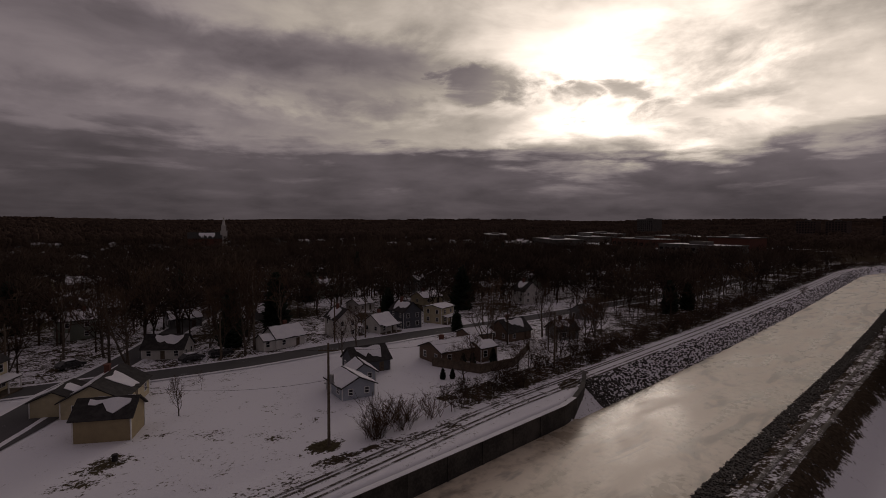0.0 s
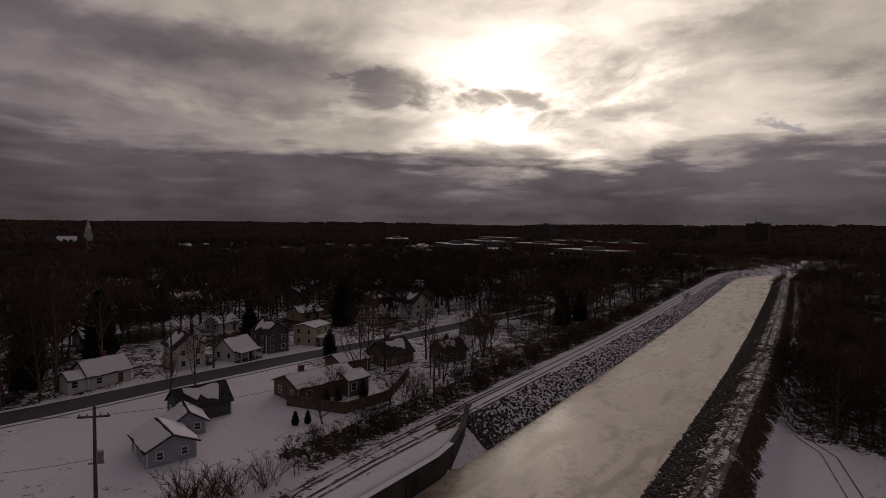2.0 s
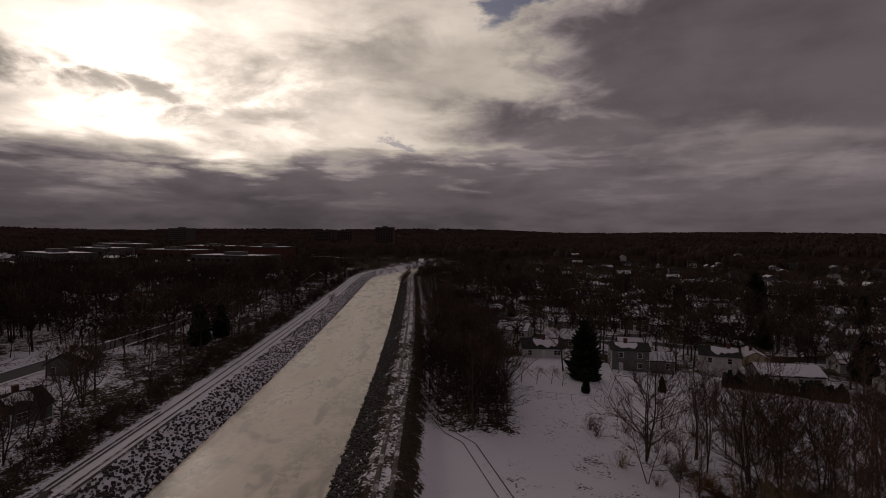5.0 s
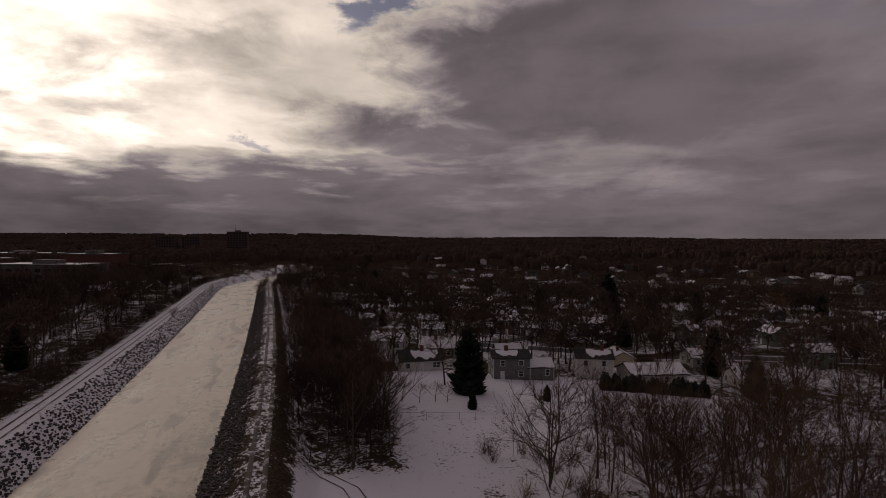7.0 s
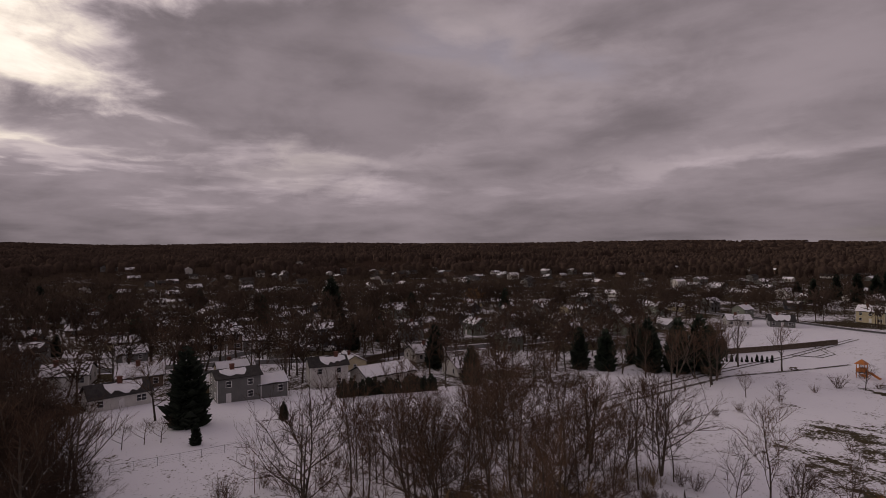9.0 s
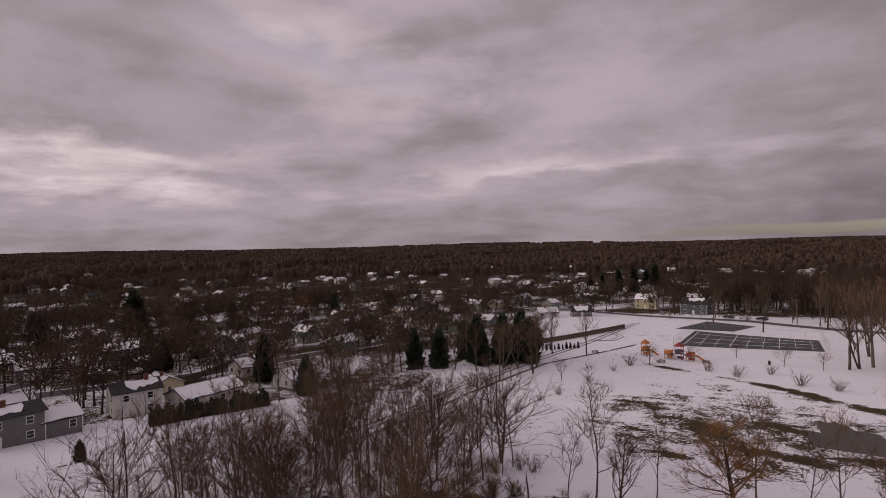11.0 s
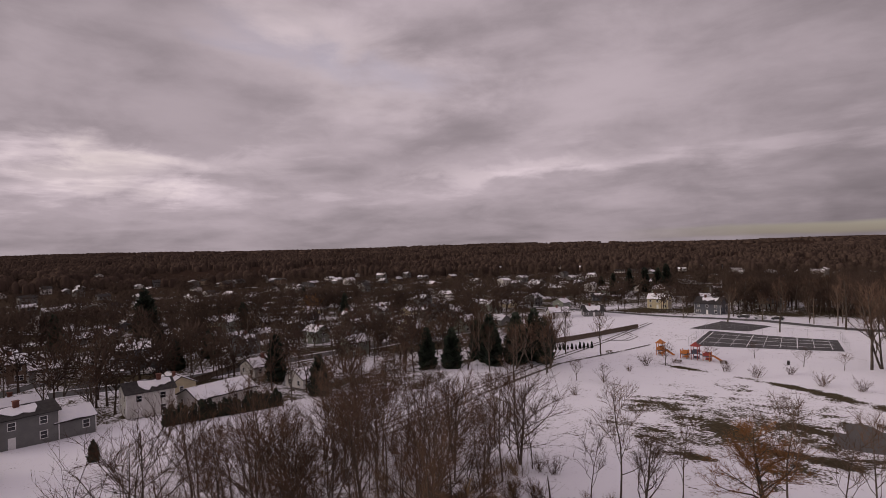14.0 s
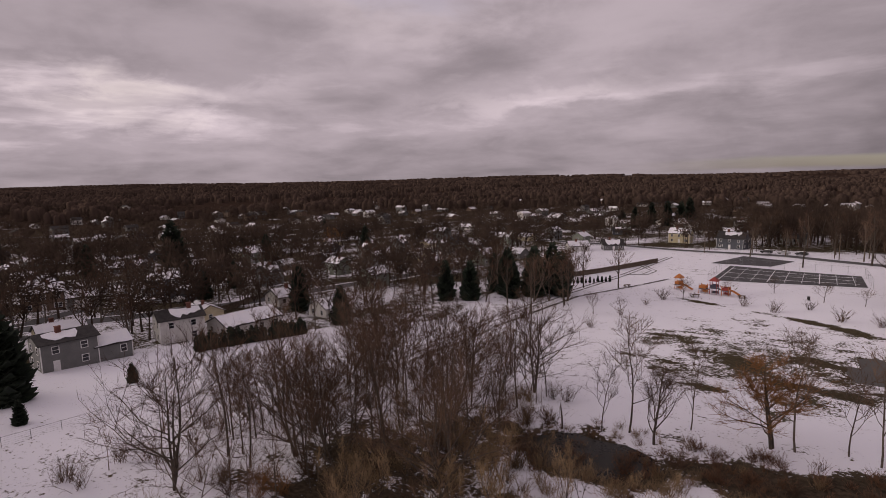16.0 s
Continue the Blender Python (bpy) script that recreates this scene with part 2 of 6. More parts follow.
M_GROUND, M_ICE = ground_material(), ice_material()
M_SNOW = material("settled_snow", (0.72, 0.72, 0.77), (0.80, 0.79, 0.82), 0.6, 10, 0.8, bump=0.3)
M_ASPHALT = material("worn_asphalt", (0.035, 0.034, 0.036), (0.075, 0.072, 0.072), 0.25, 20, 0.85)
# canal wall concrete: the shadow on its backlit face is darkened into the colour
M_WALL = material("shadow_dark_concrete", (0.030, 0.028, 0.026), (0.085, 0.078, 0.070), 0.35, 9, 0.9, bump=0.5)
M_DARK_BRICK = material("dark_brick", (0.07, 0.047, 0.042), (0.11, 0.075, 0.066), 0.3, 9, 0.9)
M_CONCRETE = material("stained_concrete", (0.07, 0.065, 0.062), (0.14, 0.13, 0.12), 0.4, 9, 0.9, bump=0.5)
M_ROCK = material("limestone_riprap", (0.035, 0.032, 0.030), (0.10, 0.092, 0.085), 0.8, 6, 0.9, bump=0.6)
M_BARK = material("grey_bark", (0.052, 0.040, 0.032), (0.125, 0.100, 0.078), 2.0, 6, 0.95, bump=0.6, per_object=0.35)
M_TWIG = material("bare_twigs", (0.062, 0.039, 0.027), (0.13, 0.085, 0.060), 0.5, 6, 0.95, bump=0.0, per_object=0.35, spec=0.05)
M_TWIG_TAN = material("tan_reeds_and_twigs", (0.14, 0.095, 0.05), (0.26, 0.18, 0.10), 0.5, 6, 0.95, bump=0.0, per_object=0.25)
M_WILLOW = material("orange_willow_twigs", (0.13, 0.058, 0.020), (0.26, 0.125, 0.042), 0.5, 6, 0.95, bump=0.0)
M_NEEDLE = material("dark_needles", (0.010, 0.016, 0.011), (0.028, 0.040, 0.024), 0.6, 8, 0.9, bump=0.0, per_object=0.3)
M_WOODS = material("wood_twigs", (0.036, 0.026, 0.021), (0.082, 0.058, 0.045), 0.02, 12, 0.95, bump=0.0, spec=0.0)
M_FAR = material("far_tree_tops", (0.046, 0.032, 0.026), (0.076, 0.053, 0.042), 0.006, 9, 0.95, bump=0.0, spec=0.0)
M_SHINGLE = material("dark_shingles", (0.020, 0.018, 0.018), (0.05, 0.046, 0.045), 1.2, 10, 0.9, bump=0.6)
M_WOOD = material("weathered_wood", (0.075, 0.055, 0.040), (0.15, 0.115, 0.085), 1.2, 9, 0.9)
M_METAL = material("galvanised_metal", (0.22, 0.22, 0.23), (0.34, 0.34, 0.35), 2.0, 8, 0.5, metal=0.8, bump=0.1)
M_TRIM = material("white_trim", (0.62, 0.61, 0.60), (0.74, 0.73, 0.72), 1.0, 9, 0.6, bump=0.1)
M_GLASS = material("window_glass", (0.012, 0.013, 0.016), (0.022, 0.023, 0.027), 0.5, 4, 0.12, bump=0.0, spec=0.6)
M_BRICK = material("red_brick", (0.10, 0.042, 0.032), (0.17, 0.070, 0.052), 1.5, 9, 0.9)
M_ORANGE = material("orange_plastic", (0.40, 0.13, 0.03), (0.50, 0.18, 0.05), 1.0, 8, 0.5, bump=0.1)
M_RED = material("red_plastic", (0.22, 0.035, 0.03), (0.30, 0.05, 0.04), 1.0, 8, 0.5, bump=0.1)
SIDING = {}


def siding(name, r, g, b):
    if name not in SIDING:
        SIDING[name] = material(name + "_siding", (r * 0.82, g * 0.82, b * 0.82), (r, g, b), 0.8, 12, 0.75, bump=0.2)
    return SIDING[name]


SIDE_WHITE, SIDE_CREAM = siding("white", 0.62, 0.60, 0.57), siding("cream", 0.52, 0.45, 0.30)
SIDE_TAN, SIDE_BLUE = siding("tan", 0.34, 0.27, 0.16), siding("pale_blue", 0.36, 0.39, 0.44)
SIDE_GREY, SIDE_BROWN = siding("grey", 0.17, 0.17, 0.165), siding("brown", 0.16, 0.11, 0.08)
SIDE_GREEN, SIDE_DARK = siding("sage", 0.20, 0.22, 0.18), siding("slate", 0.09, 0.095, 0.11)

# ---- lie of the land ----
PROFILE = [(-6000, -6), (-400, -7), (-130, -6), (-90, -5.8), (-60, -4), (-21, -2.3), (0, -2.0), (8, -1.5), (12.2, 1.6), (13, 1.9), (16, 1.9), (17.2, 1.4),
           (21.4, -1.7), (24, -2.6), (39, -2.6), (41.6, -1.7), (45.6, 1.3), (46.6, 1.5), (50, 1.5), (52.5, 1.1), (56, 1.5), (70, 1.7), (90, 1.75), (400, 2.5), (6000, 3)]
PY, PZ = np.array([p[0] for p in PROFILE], float), np.array([p[1] for p in PROFILE], float)
ICE_Z = -1.5
WALL_X, WALL_Y = np.array([-400, 66, 70, 75, 79, 83.5]), np.array([42.3, 42.3, 42.9, 44.6, 46.6, 49.2])
rng = np.random.default_rng(7)


BEND_X = np.array([-400, 140, 194, 236, 304, 355, 385, 405, 430, 483, 540, 595, 700, 6000], float)
BEND_Y = np.array([0, 0, 1.0, 2.2, 4.3, 6.3, 6.0, 2.0, -6.0, -21, -36, -51, -85, -1700], float)


def bend(x):
    """How far the canal has swung aside at x."""
    x = np.asarray(x, float)
    return sum(np.interp(x + o, BEND_X, BEND_Y) for o in (-16, -8, 0, 8, 16)) / 5


def waves(x, y, size, seed):
    """Smooth cheap noise, about -1 to 1."""
    r = np.random.default_rng(seed)
    out = 0
    for k in range(6):
        a, f, p = r.uniform(0, math.tau), r.uniform(0.6, 1.7) / size, r.uniform(0, math.tau)
        out = out + np.sin((x * math.cos(a) + y * math.sin(a)) * f * 2.5 + p)
    return out / 3.0


def height(x, y):
    x, y = np.asarray(x, float), np.asarray(y, float)
    s = y - bend(x)
    z = np.interp(s, PY, PZ)
    # far down the cut the banks level out under the trees
    z = z + np.clip((x - 600) / 60, 0, 1) * (0.5 - z)
    # where the concrete wall stands the bank is cut straight down behind it
    line = np.interp(x, WALL_X, WALL_Y)
    near = (x < 84) & (s > 40.5) & (s < 50.5)
    z = np.where(near & (s >= line + 0.25), 1.35, np.where(near & (x < 70), -2.4, z))
    off = np.clip((np.abs(s - 31) - 28) / 30, 0, 1)
    z = z + off * 0.25 * waves(x, y, 28, 3)
    # the pond at the edge of the wood
    z = z - 1.1 * np.clip(1.25 - np.hypot((x - 66) / 9, (y + 45.5) / 5.5), 0, 0.6)
    # far ridges
    far = np.hypot(x, y)
    ridge = np.clip((far - 1500) / 2600, 0, 1)
    z = z + ridge ** 1.5 * (34 + 13 * waves(x, y, 900, 11))
    return z


def ground_at(x, y):
    return float(height(x, y))


def mesh_object(name, verts, faces, mat, parent=None, smooth=False):
    me = bpy.data.meshes.new(name)
    me.from_pydata([tuple(v) for v in verts] if not isinstance(verts, np.ndarray) else verts.tolist(), [], faces if not isinstance(faces, np.ndarray) else faces.tolist())
    me.materials.append(mat)
    if smooth:
        me.polygons.foreach_set("use_smooth", [True] * len(me.polygons))
    me.update()
    ob = new(name, me)
    if parent is not None:
        ob.parent = parent
    return ob


def smooth_box(x, y, x0, x1, y0, y1, soft):
    """1 inside a rectangle, falling to 0 over soft metres outside."""
    dx = np.maximum(np.maximum(x0 - x, x - x1), 0)
    dy = np.maximum(np.maximum(y0 - y, y - y1), 0)
    return np.clip(1 - np.hypot(dx, dy) / soft, 0, 1)


def build_ground():
    def axis(lo, hi, step):
        mid = list(np.arange(lo, hi + 0.01, step))
        d, a, b = step, [], []
        while (a[-1] if a else lo) > -4900:
            d *= 1.13
            a.append((a[-1] if a else lo) - d)
        d = step
        while (b[-1] if b else hi) < 4900:
            d *= 1.13
            b.append((b[-1] if b else hi) + d)
        return np.array(a[::-1] + mid + b)

    xs, ys = axis(-20, 300, 1.5), axis(-170, 130, 1.0)
    X, Y = np.meshgrid(xs, ys)
    Z = height(X, Y)
    nx, ny = len(xs), len(ys)
    verts = np.stack([X, Y, Z], -1).reshape(-1, 3)
    i = np.arange(ny - 1)[:, None] * nx + np.arange(nx - 1)[None, :]
    faces = np.stack([i, i + 1, i + 1 + nx, i + nx], -1).reshape(-1, 4)
    ob = mesh_object("ground", verts, faces, M_GROUND, smooth=True)
    S = Y - bend(X)
    bare = 0.16 + 0.10 * waves(X, Y, 18, 21)
    litter = np.zeros(X.shape)
    wet_and_shade = np.zeros(X.shape)
    for lo, hi, v in ((16.2, 21.6, 0.62), (11.5, 12.8, 0.85), (13.0, 16.3, 0.5), (51.5, 57, 0.62), (41.6, 45.4, 0.2)):
        bare = np.maximum(bare, v * np.clip(1 - np.maximum(np.maximum(lo - S, S - hi), 0) / 1.8, 0, 1) * ((X > 54) if lo == 51.5 else 1.0))
    litter = np.maximum(litter, ((S > 9.5) & (S < 21.8)) * 1.0 + ((S > 51) & (S < 59) & (X > 56)) * 0.8)
    woods = np.maximum(smooth_box(X, S, 110, 420, -3, 9, 5), smooth_box(X, Y, 70, 106, -62, -32, 8) * 0.42)
    litter = np.maximum(litter, woods)
    bare = np.maximum(bare, 0.55 * woods)
    far = np.clip((np.hypot(X - 40, Y) - 120) / 700, 0, 1)
    # barer ground round the houses; its dark cover also stands in for tree shadows
    town = (far > 0) & ((np.abs(S - 31) > 32) | (X > 575)) & ~((X > -30) & (X < 112) & (Y > -250) & (Y < 95))
    bare, litter = np.where(town, np.maximum(bare, 0.50 + 0.2 * waves(X, Y, 14, 5) + 0.5 * far), bare), np.where(town, np.maximum(litter, np.clip(far * 1.5, 0.3, 1)), litter)
    # forest shade painted into the far ground's colour, from 330 m outwards
    wet_and_shade = np.maximum(wet_and_shade, np.clip((np.hypot(X - 40, Y) - 330) / 500, 0, 1.0))
    for region in MASKS:
        v = region["f"](X, Y)
        bare = np.maximum(bare, v * region.get("bare", 0.0))
        litter = np.maximum(litter, v * region.get("litter", 0.0))
        wet_and_shade = np.maximum(wet_and_shade, v * region.get("wet_and_shade", 0.0))
    data = np.stack([bare, litter, wet_and_shade, np.ones_like(bare)], -1).reshape(-1).astype(np.float32)
    layer = ob.data.attributes.new("cover", "FLOAT_COLOR", "POINT")
    layer.data.foreach_set("color", data)
    return tagged(ob, "snow-covered ground with grass showing through", "ground", kind="structure")


def blob(cx, cy, rx, ry, turn=0.0):
    c, k = math.cos(radians(turn)), math.sin(radians(turn))
    return lambda x, y: np.clip(1.35 + 0.3 * waves(x, y, 4.5, 31) + 0.15 * waves(x, y, 1.9, 33) - np.hypot(((x - cx) * c + (y - cy) * k) / rx, (-(x - cx) * k + (y - cy) * c) / ry), 0, 1)


MASKS = [
    dict(f=blob(60, -105, 9, 6, -30), bare=0.74), dict(f=blob(55, -97, 6, 4, -30), bare=0.7), dict(f=blob(37.5, -80.5, 9, 2.2, -35), bare=0.9, wet_and_shade=0.3), dict(f=blob(61, -87.5, 3.5, 1.2, -20), bare=0.95), dict(f=blob(54, -75, 4.5, 1.6, -20), bare=0.9),
    dict(f=blob(48, -90.5, 6, 3.6, -30), bare=0.95, litter=0.2), dict(f=blob(36.5, -97, 7, 3, -35), bare=0.95, wet_and_shade=0.2), dict(f=blob(37, -98, 7, 2.2, 20), bare=0.8, wet_and_shade=0.3), dict(f=blob(44, -83, 7, 2, -30), bare=0.8), dict(f=blob(44, -74, 8, 3), bare=0.6),
    dict(f=blob(57, -141.5, 9, 1.0, -30), bare=0.95), dict(f=blob(35, -127, 14, 2.0, -36), bare=1.0), dict(f=blob(18, -113, 12, 2.6, -38), bare=1.0), dict(f=blob(44, -47, 22, 5.5, 4), bare=1.0, litter=1.0),
    dict(f=blob(66, -45, 13, 8), bare=0.95, litter=0.9, wet_and_shade=0.25), dict(f=blob(50, -46, 16, 5, -10), bare=0.9, litter=0.9), dict(f=blob(80, -40, 10, 9), bare=0.6, litter=0.9),
    dict(f=blob(84, -31, 13, 14), bare=0.78, litter=0.95), dict(f=blob(46, -95, 30, 32), bare=0.56), dict(f=lambda x, y: smooth_box(x, y, -20, 84, 46.5, 50.0, 2.0), bare=0.36, litter=1.0), dict(f=lambda x, y: smooth_box(x, y - bend(x), 110, 560, 54, 66, 4), bare=0.6, litter=0.9), dict(f=blob(29, -93, 6, 6), bare=0.8, wet_and_shade=0.5), dict(f=blob(26, -84, 9, 5), bare=0.8, wet_and_shade=0.3), dict(f=blob(95, -90, 10, 60, 10), bare=0.36), dict(f=blob(108, -14, 32, 18), bare=0.3), dict(f=blob(20, 62, 24, 9), bare=0.3), dict(f=lambda x, y: smooth_box(x, y, -60, 200, 101, 140, 5), bare=0.5, litter=0.7), dict(f=lambda x, y: smooth_box(x, y, 84, 170, 60, 86, 6), bare=0.45, litter=0.7),
    dict(f=blob(34, 54.5, 3, 1.5), bare=0.9), dict(f=blob(20, 71, 4, 2), bare=0.45), dict(f=blob(40, 49.5, 14, 1.2, -8), bare=0.6, litter=1.0), dict(f=blob(14, 66, 3, 2), bare=0.7),
    dict(f=blob(76, 47.5, 5, 1.5, 10), bare=0.85), dict(f=blob(70, 60, 14, 3), bare=0.5, litter=0.7), dict(f=blob(8, 62, 14, 4), bare=0.35),
]
build_ground()


def strip(name, pts, half, mat, lift=0.03, label="", category=""):
    """A band laid over the ground along a line of points."""
    line = [Vector((*p, 0)) for p in pts]
    dense = []
    for a, b in zip(line, line[1:]):
        k = max(1, int((b - a).length / 4))
        dense += [a.lerp(b, i / k) for i in range(k)]
    dense.append(line[-1])
    verts, faces = [], []
    for i, p in enumerate(dense):
        t = (dense[min(i + 1, len(dense) - 1)] - dense[max(i - 1, 0)]).normalized()
        side = Vector((-t.y, t.x, 0))
        for k in (-1, -0.5, 0, 0.5, 1):
            q = p + side * half * k
            verts.append((q.x, q.y, ground_at(q.x, q.y) + lift + 0.05 * (1 - k * k)))
    for i in range(len(dense) - 1):
        for k in range(4):
            a = i * 5 + k
            faces.append((a, a + 5, a + 6, a + 1))
    return tagged(mesh_object(name, verts, faces, mat, smooth=True), label, category, kind="structure")


def build_ice():
    xs = np.concatenate([np.arange(-300, 340, 20.0), np.arange(340, 631, 6.0)])
    verts, faces = [], []
    for i, x in enumerate(xs):
        for s in (20.5, 27, 34, 43.2):
            verts.append((x, s + float(bend(x)), ICE_Z))
        if i:
            for k in range(3):
                a = (i - 1) * 4 + k
                faces.append((a, a + 4, a + 5, a + 1))
    tagged(mesh_object("canal_ice", verts, faces, M_ICE), "frozen canal surface of dull stained ice", "water", kind="structure")


build_ice()

# ---- building kit ----
class Geo:
    """Collects solid pieces for one mesh."""

    def __init__(self):
        self.v, self.f = [], []

    def add(self, verts, faces):
        k = len(self.v)
        self.v += [tuple(p) for p in verts]
        self.f += [tuple(i + k for i in face) for face in faces]
        return self

    def box(self, x0, x1, y0, y1, z0, z1):
        v = [(x, y, z) for z in (z0, z1) for y in (y0, y1) for x in (x0, x1)]
        return self.add(v, [(0, 2, 3, 1), (4, 5, 7, 6), (0, 1, 5, 4), (1, 3, 7, 5), (3, 2, 6, 7), (2, 0, 4, 6)])

    def tube(self, pts, radii, sides=5, cap=True):
        """A tapered round stick through points."""
        k, n = len(self.v), len(pts)
        pts = [Vector(p) for p in pts]
        for i, p in enumerate(pts):
            d = (pts[min(i + 1, n - 1)] - pts[max(i - 1, 0)]).normalized()
            a = d.orthogonal().normalized()
            b = d.cross(a)
            for s in range(sides):
                u = math.tau * s / sides
                self.v.append(tuple(p + (a * math.cos(u) + b * math.sin(u)) * radii[i]))
        for i in range(n - 1):
            for s in range(sides):
                a, b = k + i * sides + s, k + i * sides + (s + 1) % sides
                self.f.append((a, b, b + sides, a + sides))
        if cap:
            self.f.append(tuple(range(k + sides - 1, k - 1, -1)))
            self.f.append(tuple(range(k + (n - 1) * sides, k + n * sides)))
        return self

    def spike(self, p, q, r):
        """A three-sided needle from p to its tip q."""
        p, q = Vector(p), Vector(q)
        d = (q - p).normalized()
        a = d.orthogonal().normalized() * r
        b = d.cross(a)
        return self.add([p + a, p - a * 0.5 + b * 0.87, p - a * 0.5 - b * 0.87, q], [(0, 1, 3), (1, 2, 3), (2, 0, 3)])

    def gable(self, x0, x1, y0, y1, z0, z1, rise):
        """Walls with a gable at each end of x, open above."""
        ym = (y0 + y1) / 2
        v = [(x0, y0, z0), (x1, y0, z0), (x1, y1, z0), (x0, y1, z0), (x0, y0, z1), (x1, y0, z1), (x1, y1, z1), (x0, y1, z1), (x0, ym, z1 + rise), (x1, ym, z1 + rise)]
        return self.add(v, [(0, 1, 5, 4), (2, 3, 7, 6), (1, 2, 6, 9, 5), (3, 0, 4, 8, 7), (4, 5, 9, 8), (6, 7, 8, 9), (0, 3, 2, 1)])

    def slab(self, a, b, c, d, t):
        """A plate over four corners, t thick upwards along its own normal."""
        a, b, c, d = (Vector(p) for p in (a, b, c, d))
        n = (b - a).cross(d - a).normalized() * t
        return self.add([a, b, c, d, a + n, b + n, c + n, d + n], [(3, 2, 1, 0), (4, 5, 6, 7), (0, 1, 5, 4), (1, 2, 6, 5), (2, 3, 7, 6), (3, 0, 4, 7)])


def part(name, geo, mat, parent, label=""):
    ob = mesh_object(name, geo.v, geo.f, mat, parent)
    return tagged(ob, label)


def thing(name, m, label, category, group="", kind=""):
    ob = new(name)
    ob.empty_display_size = 0.2
    ob.matrix_basis = m
    return tagged(ob, label, category, group, kind)


def on_ground(x, y, turn=0.0, sink=0.0):
    return pose(x, y, ground_at(x, y) - sink, 0, 0, turn)


PANES = {}


def add_window(parent, side, u, z, w, h, half_l, half_w):
    """A framed window on one wall: side is +x, -x, +y or -y."""
    key = (round(w, 2), round(h, 2))
    if key not in PANES:
        f = Geo()
        f.box(-w / 2 - 0.1, w / 2 + 0.1, -0.05, 0.06, -0.1, 0.0).box(-w / 2 - 0.1, w / 2 + 0.1, -0.05, 0.06, h, h + 0.1)
        f.box(-w / 2 - 0.1, -w / 2, -0.05, 0.06, 0.0, h).box(w / 2, w / 2 + 0.1, -0.05, 0.06, 0.0, h)
        f.box(-w / 2, w / 2, -0.04, 0.045, h / 2 - 0.03, h / 2 + 0.03)
        if w > 1.5:
            f.box(-0.04, 0.04, -0.04, 0.045, 0, h / 2 - 0.03).box(-0.04, 0.04, -0.04, 0.045, h / 2 + 0.03, h)
        g = Geo().box(-w / 2, w / 2, -0.03, 0.02, 0, h)
        PANES[key] = [None, None, f, g]
    entry = PANES[key]
    turn, x, y = {"+y": (180, u, half_w), "-y": (0, u, -half_w), "+x": (90, half_l, u), "-x": (-90, -half_l, u)}[side]
    for i, (name, mat) in enumerate((("window", M_TRIM), ("pane", M_GLASS))):
        if entry[i] is None:
            me = bpy.data.meshes.new(name)
            me.from_pydata(entry[i + 2].v, [], entry[i + 2].f)
            me.materials.append(mat)
            entry[i] = me
    win = new("window", entry[0])
    win.parent = parent
    win.matrix_basis = pose(x, y, z, 0, 0, turn) @ pose(0, -0.03, 0)
    pane = new("pane", entry[1])
    pane.parent = win
    return win


def snow_patch(r, x0, x1, y0, z0, y1, z1, share, lift):
    """Ragged-edged snow lying on one roof slope, from the eave (y0, z0) to the ridge (y1, z1)."""
    g = Geo()
    k = max(4, int((x1 - x0) / 0.7))
    p, q, w = r.uniform(0, 6), r.uniform(0, 6), r.uniform(0.7, 1.1)
    soft = 0.03 if share > 0.8 else 0.10
    a = [max(0.0, (0.02 if share > 0.8 else (1 - share) * 0.55) + soft * (math.sin(i * w + p) + 0.6 * math.sin(i * 2.3 * w + q)) + (r.uniform(-0.14, 0.14) if share <= 0.8 else r.uniform(0, 0.02))) for i in range(k + 1)]
    b = [min(0.99, max(a[i] + 0.05, (0.98 if share > 0.8 else 0.9) + soft * 0.5 * math.sin(i * w * 1.4 + q))) for i in range(k + 1)]
    if share <= 0.8:
        a[0] = a[-1] = 0.5 * (a[0] + b[0])
    low, high = [], []
    for i in range(k + 1):
        x = x0 + (x1 - x0) * i / k
        low.append((x, y0 + (y1 - y0) * a[i], z0 + (z1 - z0) * a[i]))
        high.append((x, y0 + (y1 - y0) * b[i], z0 + (z1 - z0) * b[i]))
    up = Vector((0, -(z1 - z0), y1 - y0)).normalized()
    if up.z < 0:
        up = -up
    bottom = [Vector(p) + up * lift for p in low + high]
    topv = [Vector(p) + up * (lift + 0.09) for p in low + high]
    n = k + 1
    faces = []
    for i in range(k):
        faces += [(2 * n + i, 2 * n + i + 1, 3 * n + i + 1, 3 * n + i), (i, i + 1, 2 * n + i + 1, 2 * n + i), (n + i + 1, n + i, 3 * n + i, 3 * n + i + 1)]
    faces += [(0, 2 * n, 3 * n, n), (n - 1, 2 * n - 1, 4 * n - 1, 3 * n - 1)]
    g.add(bottom + topv, faces)
    return g


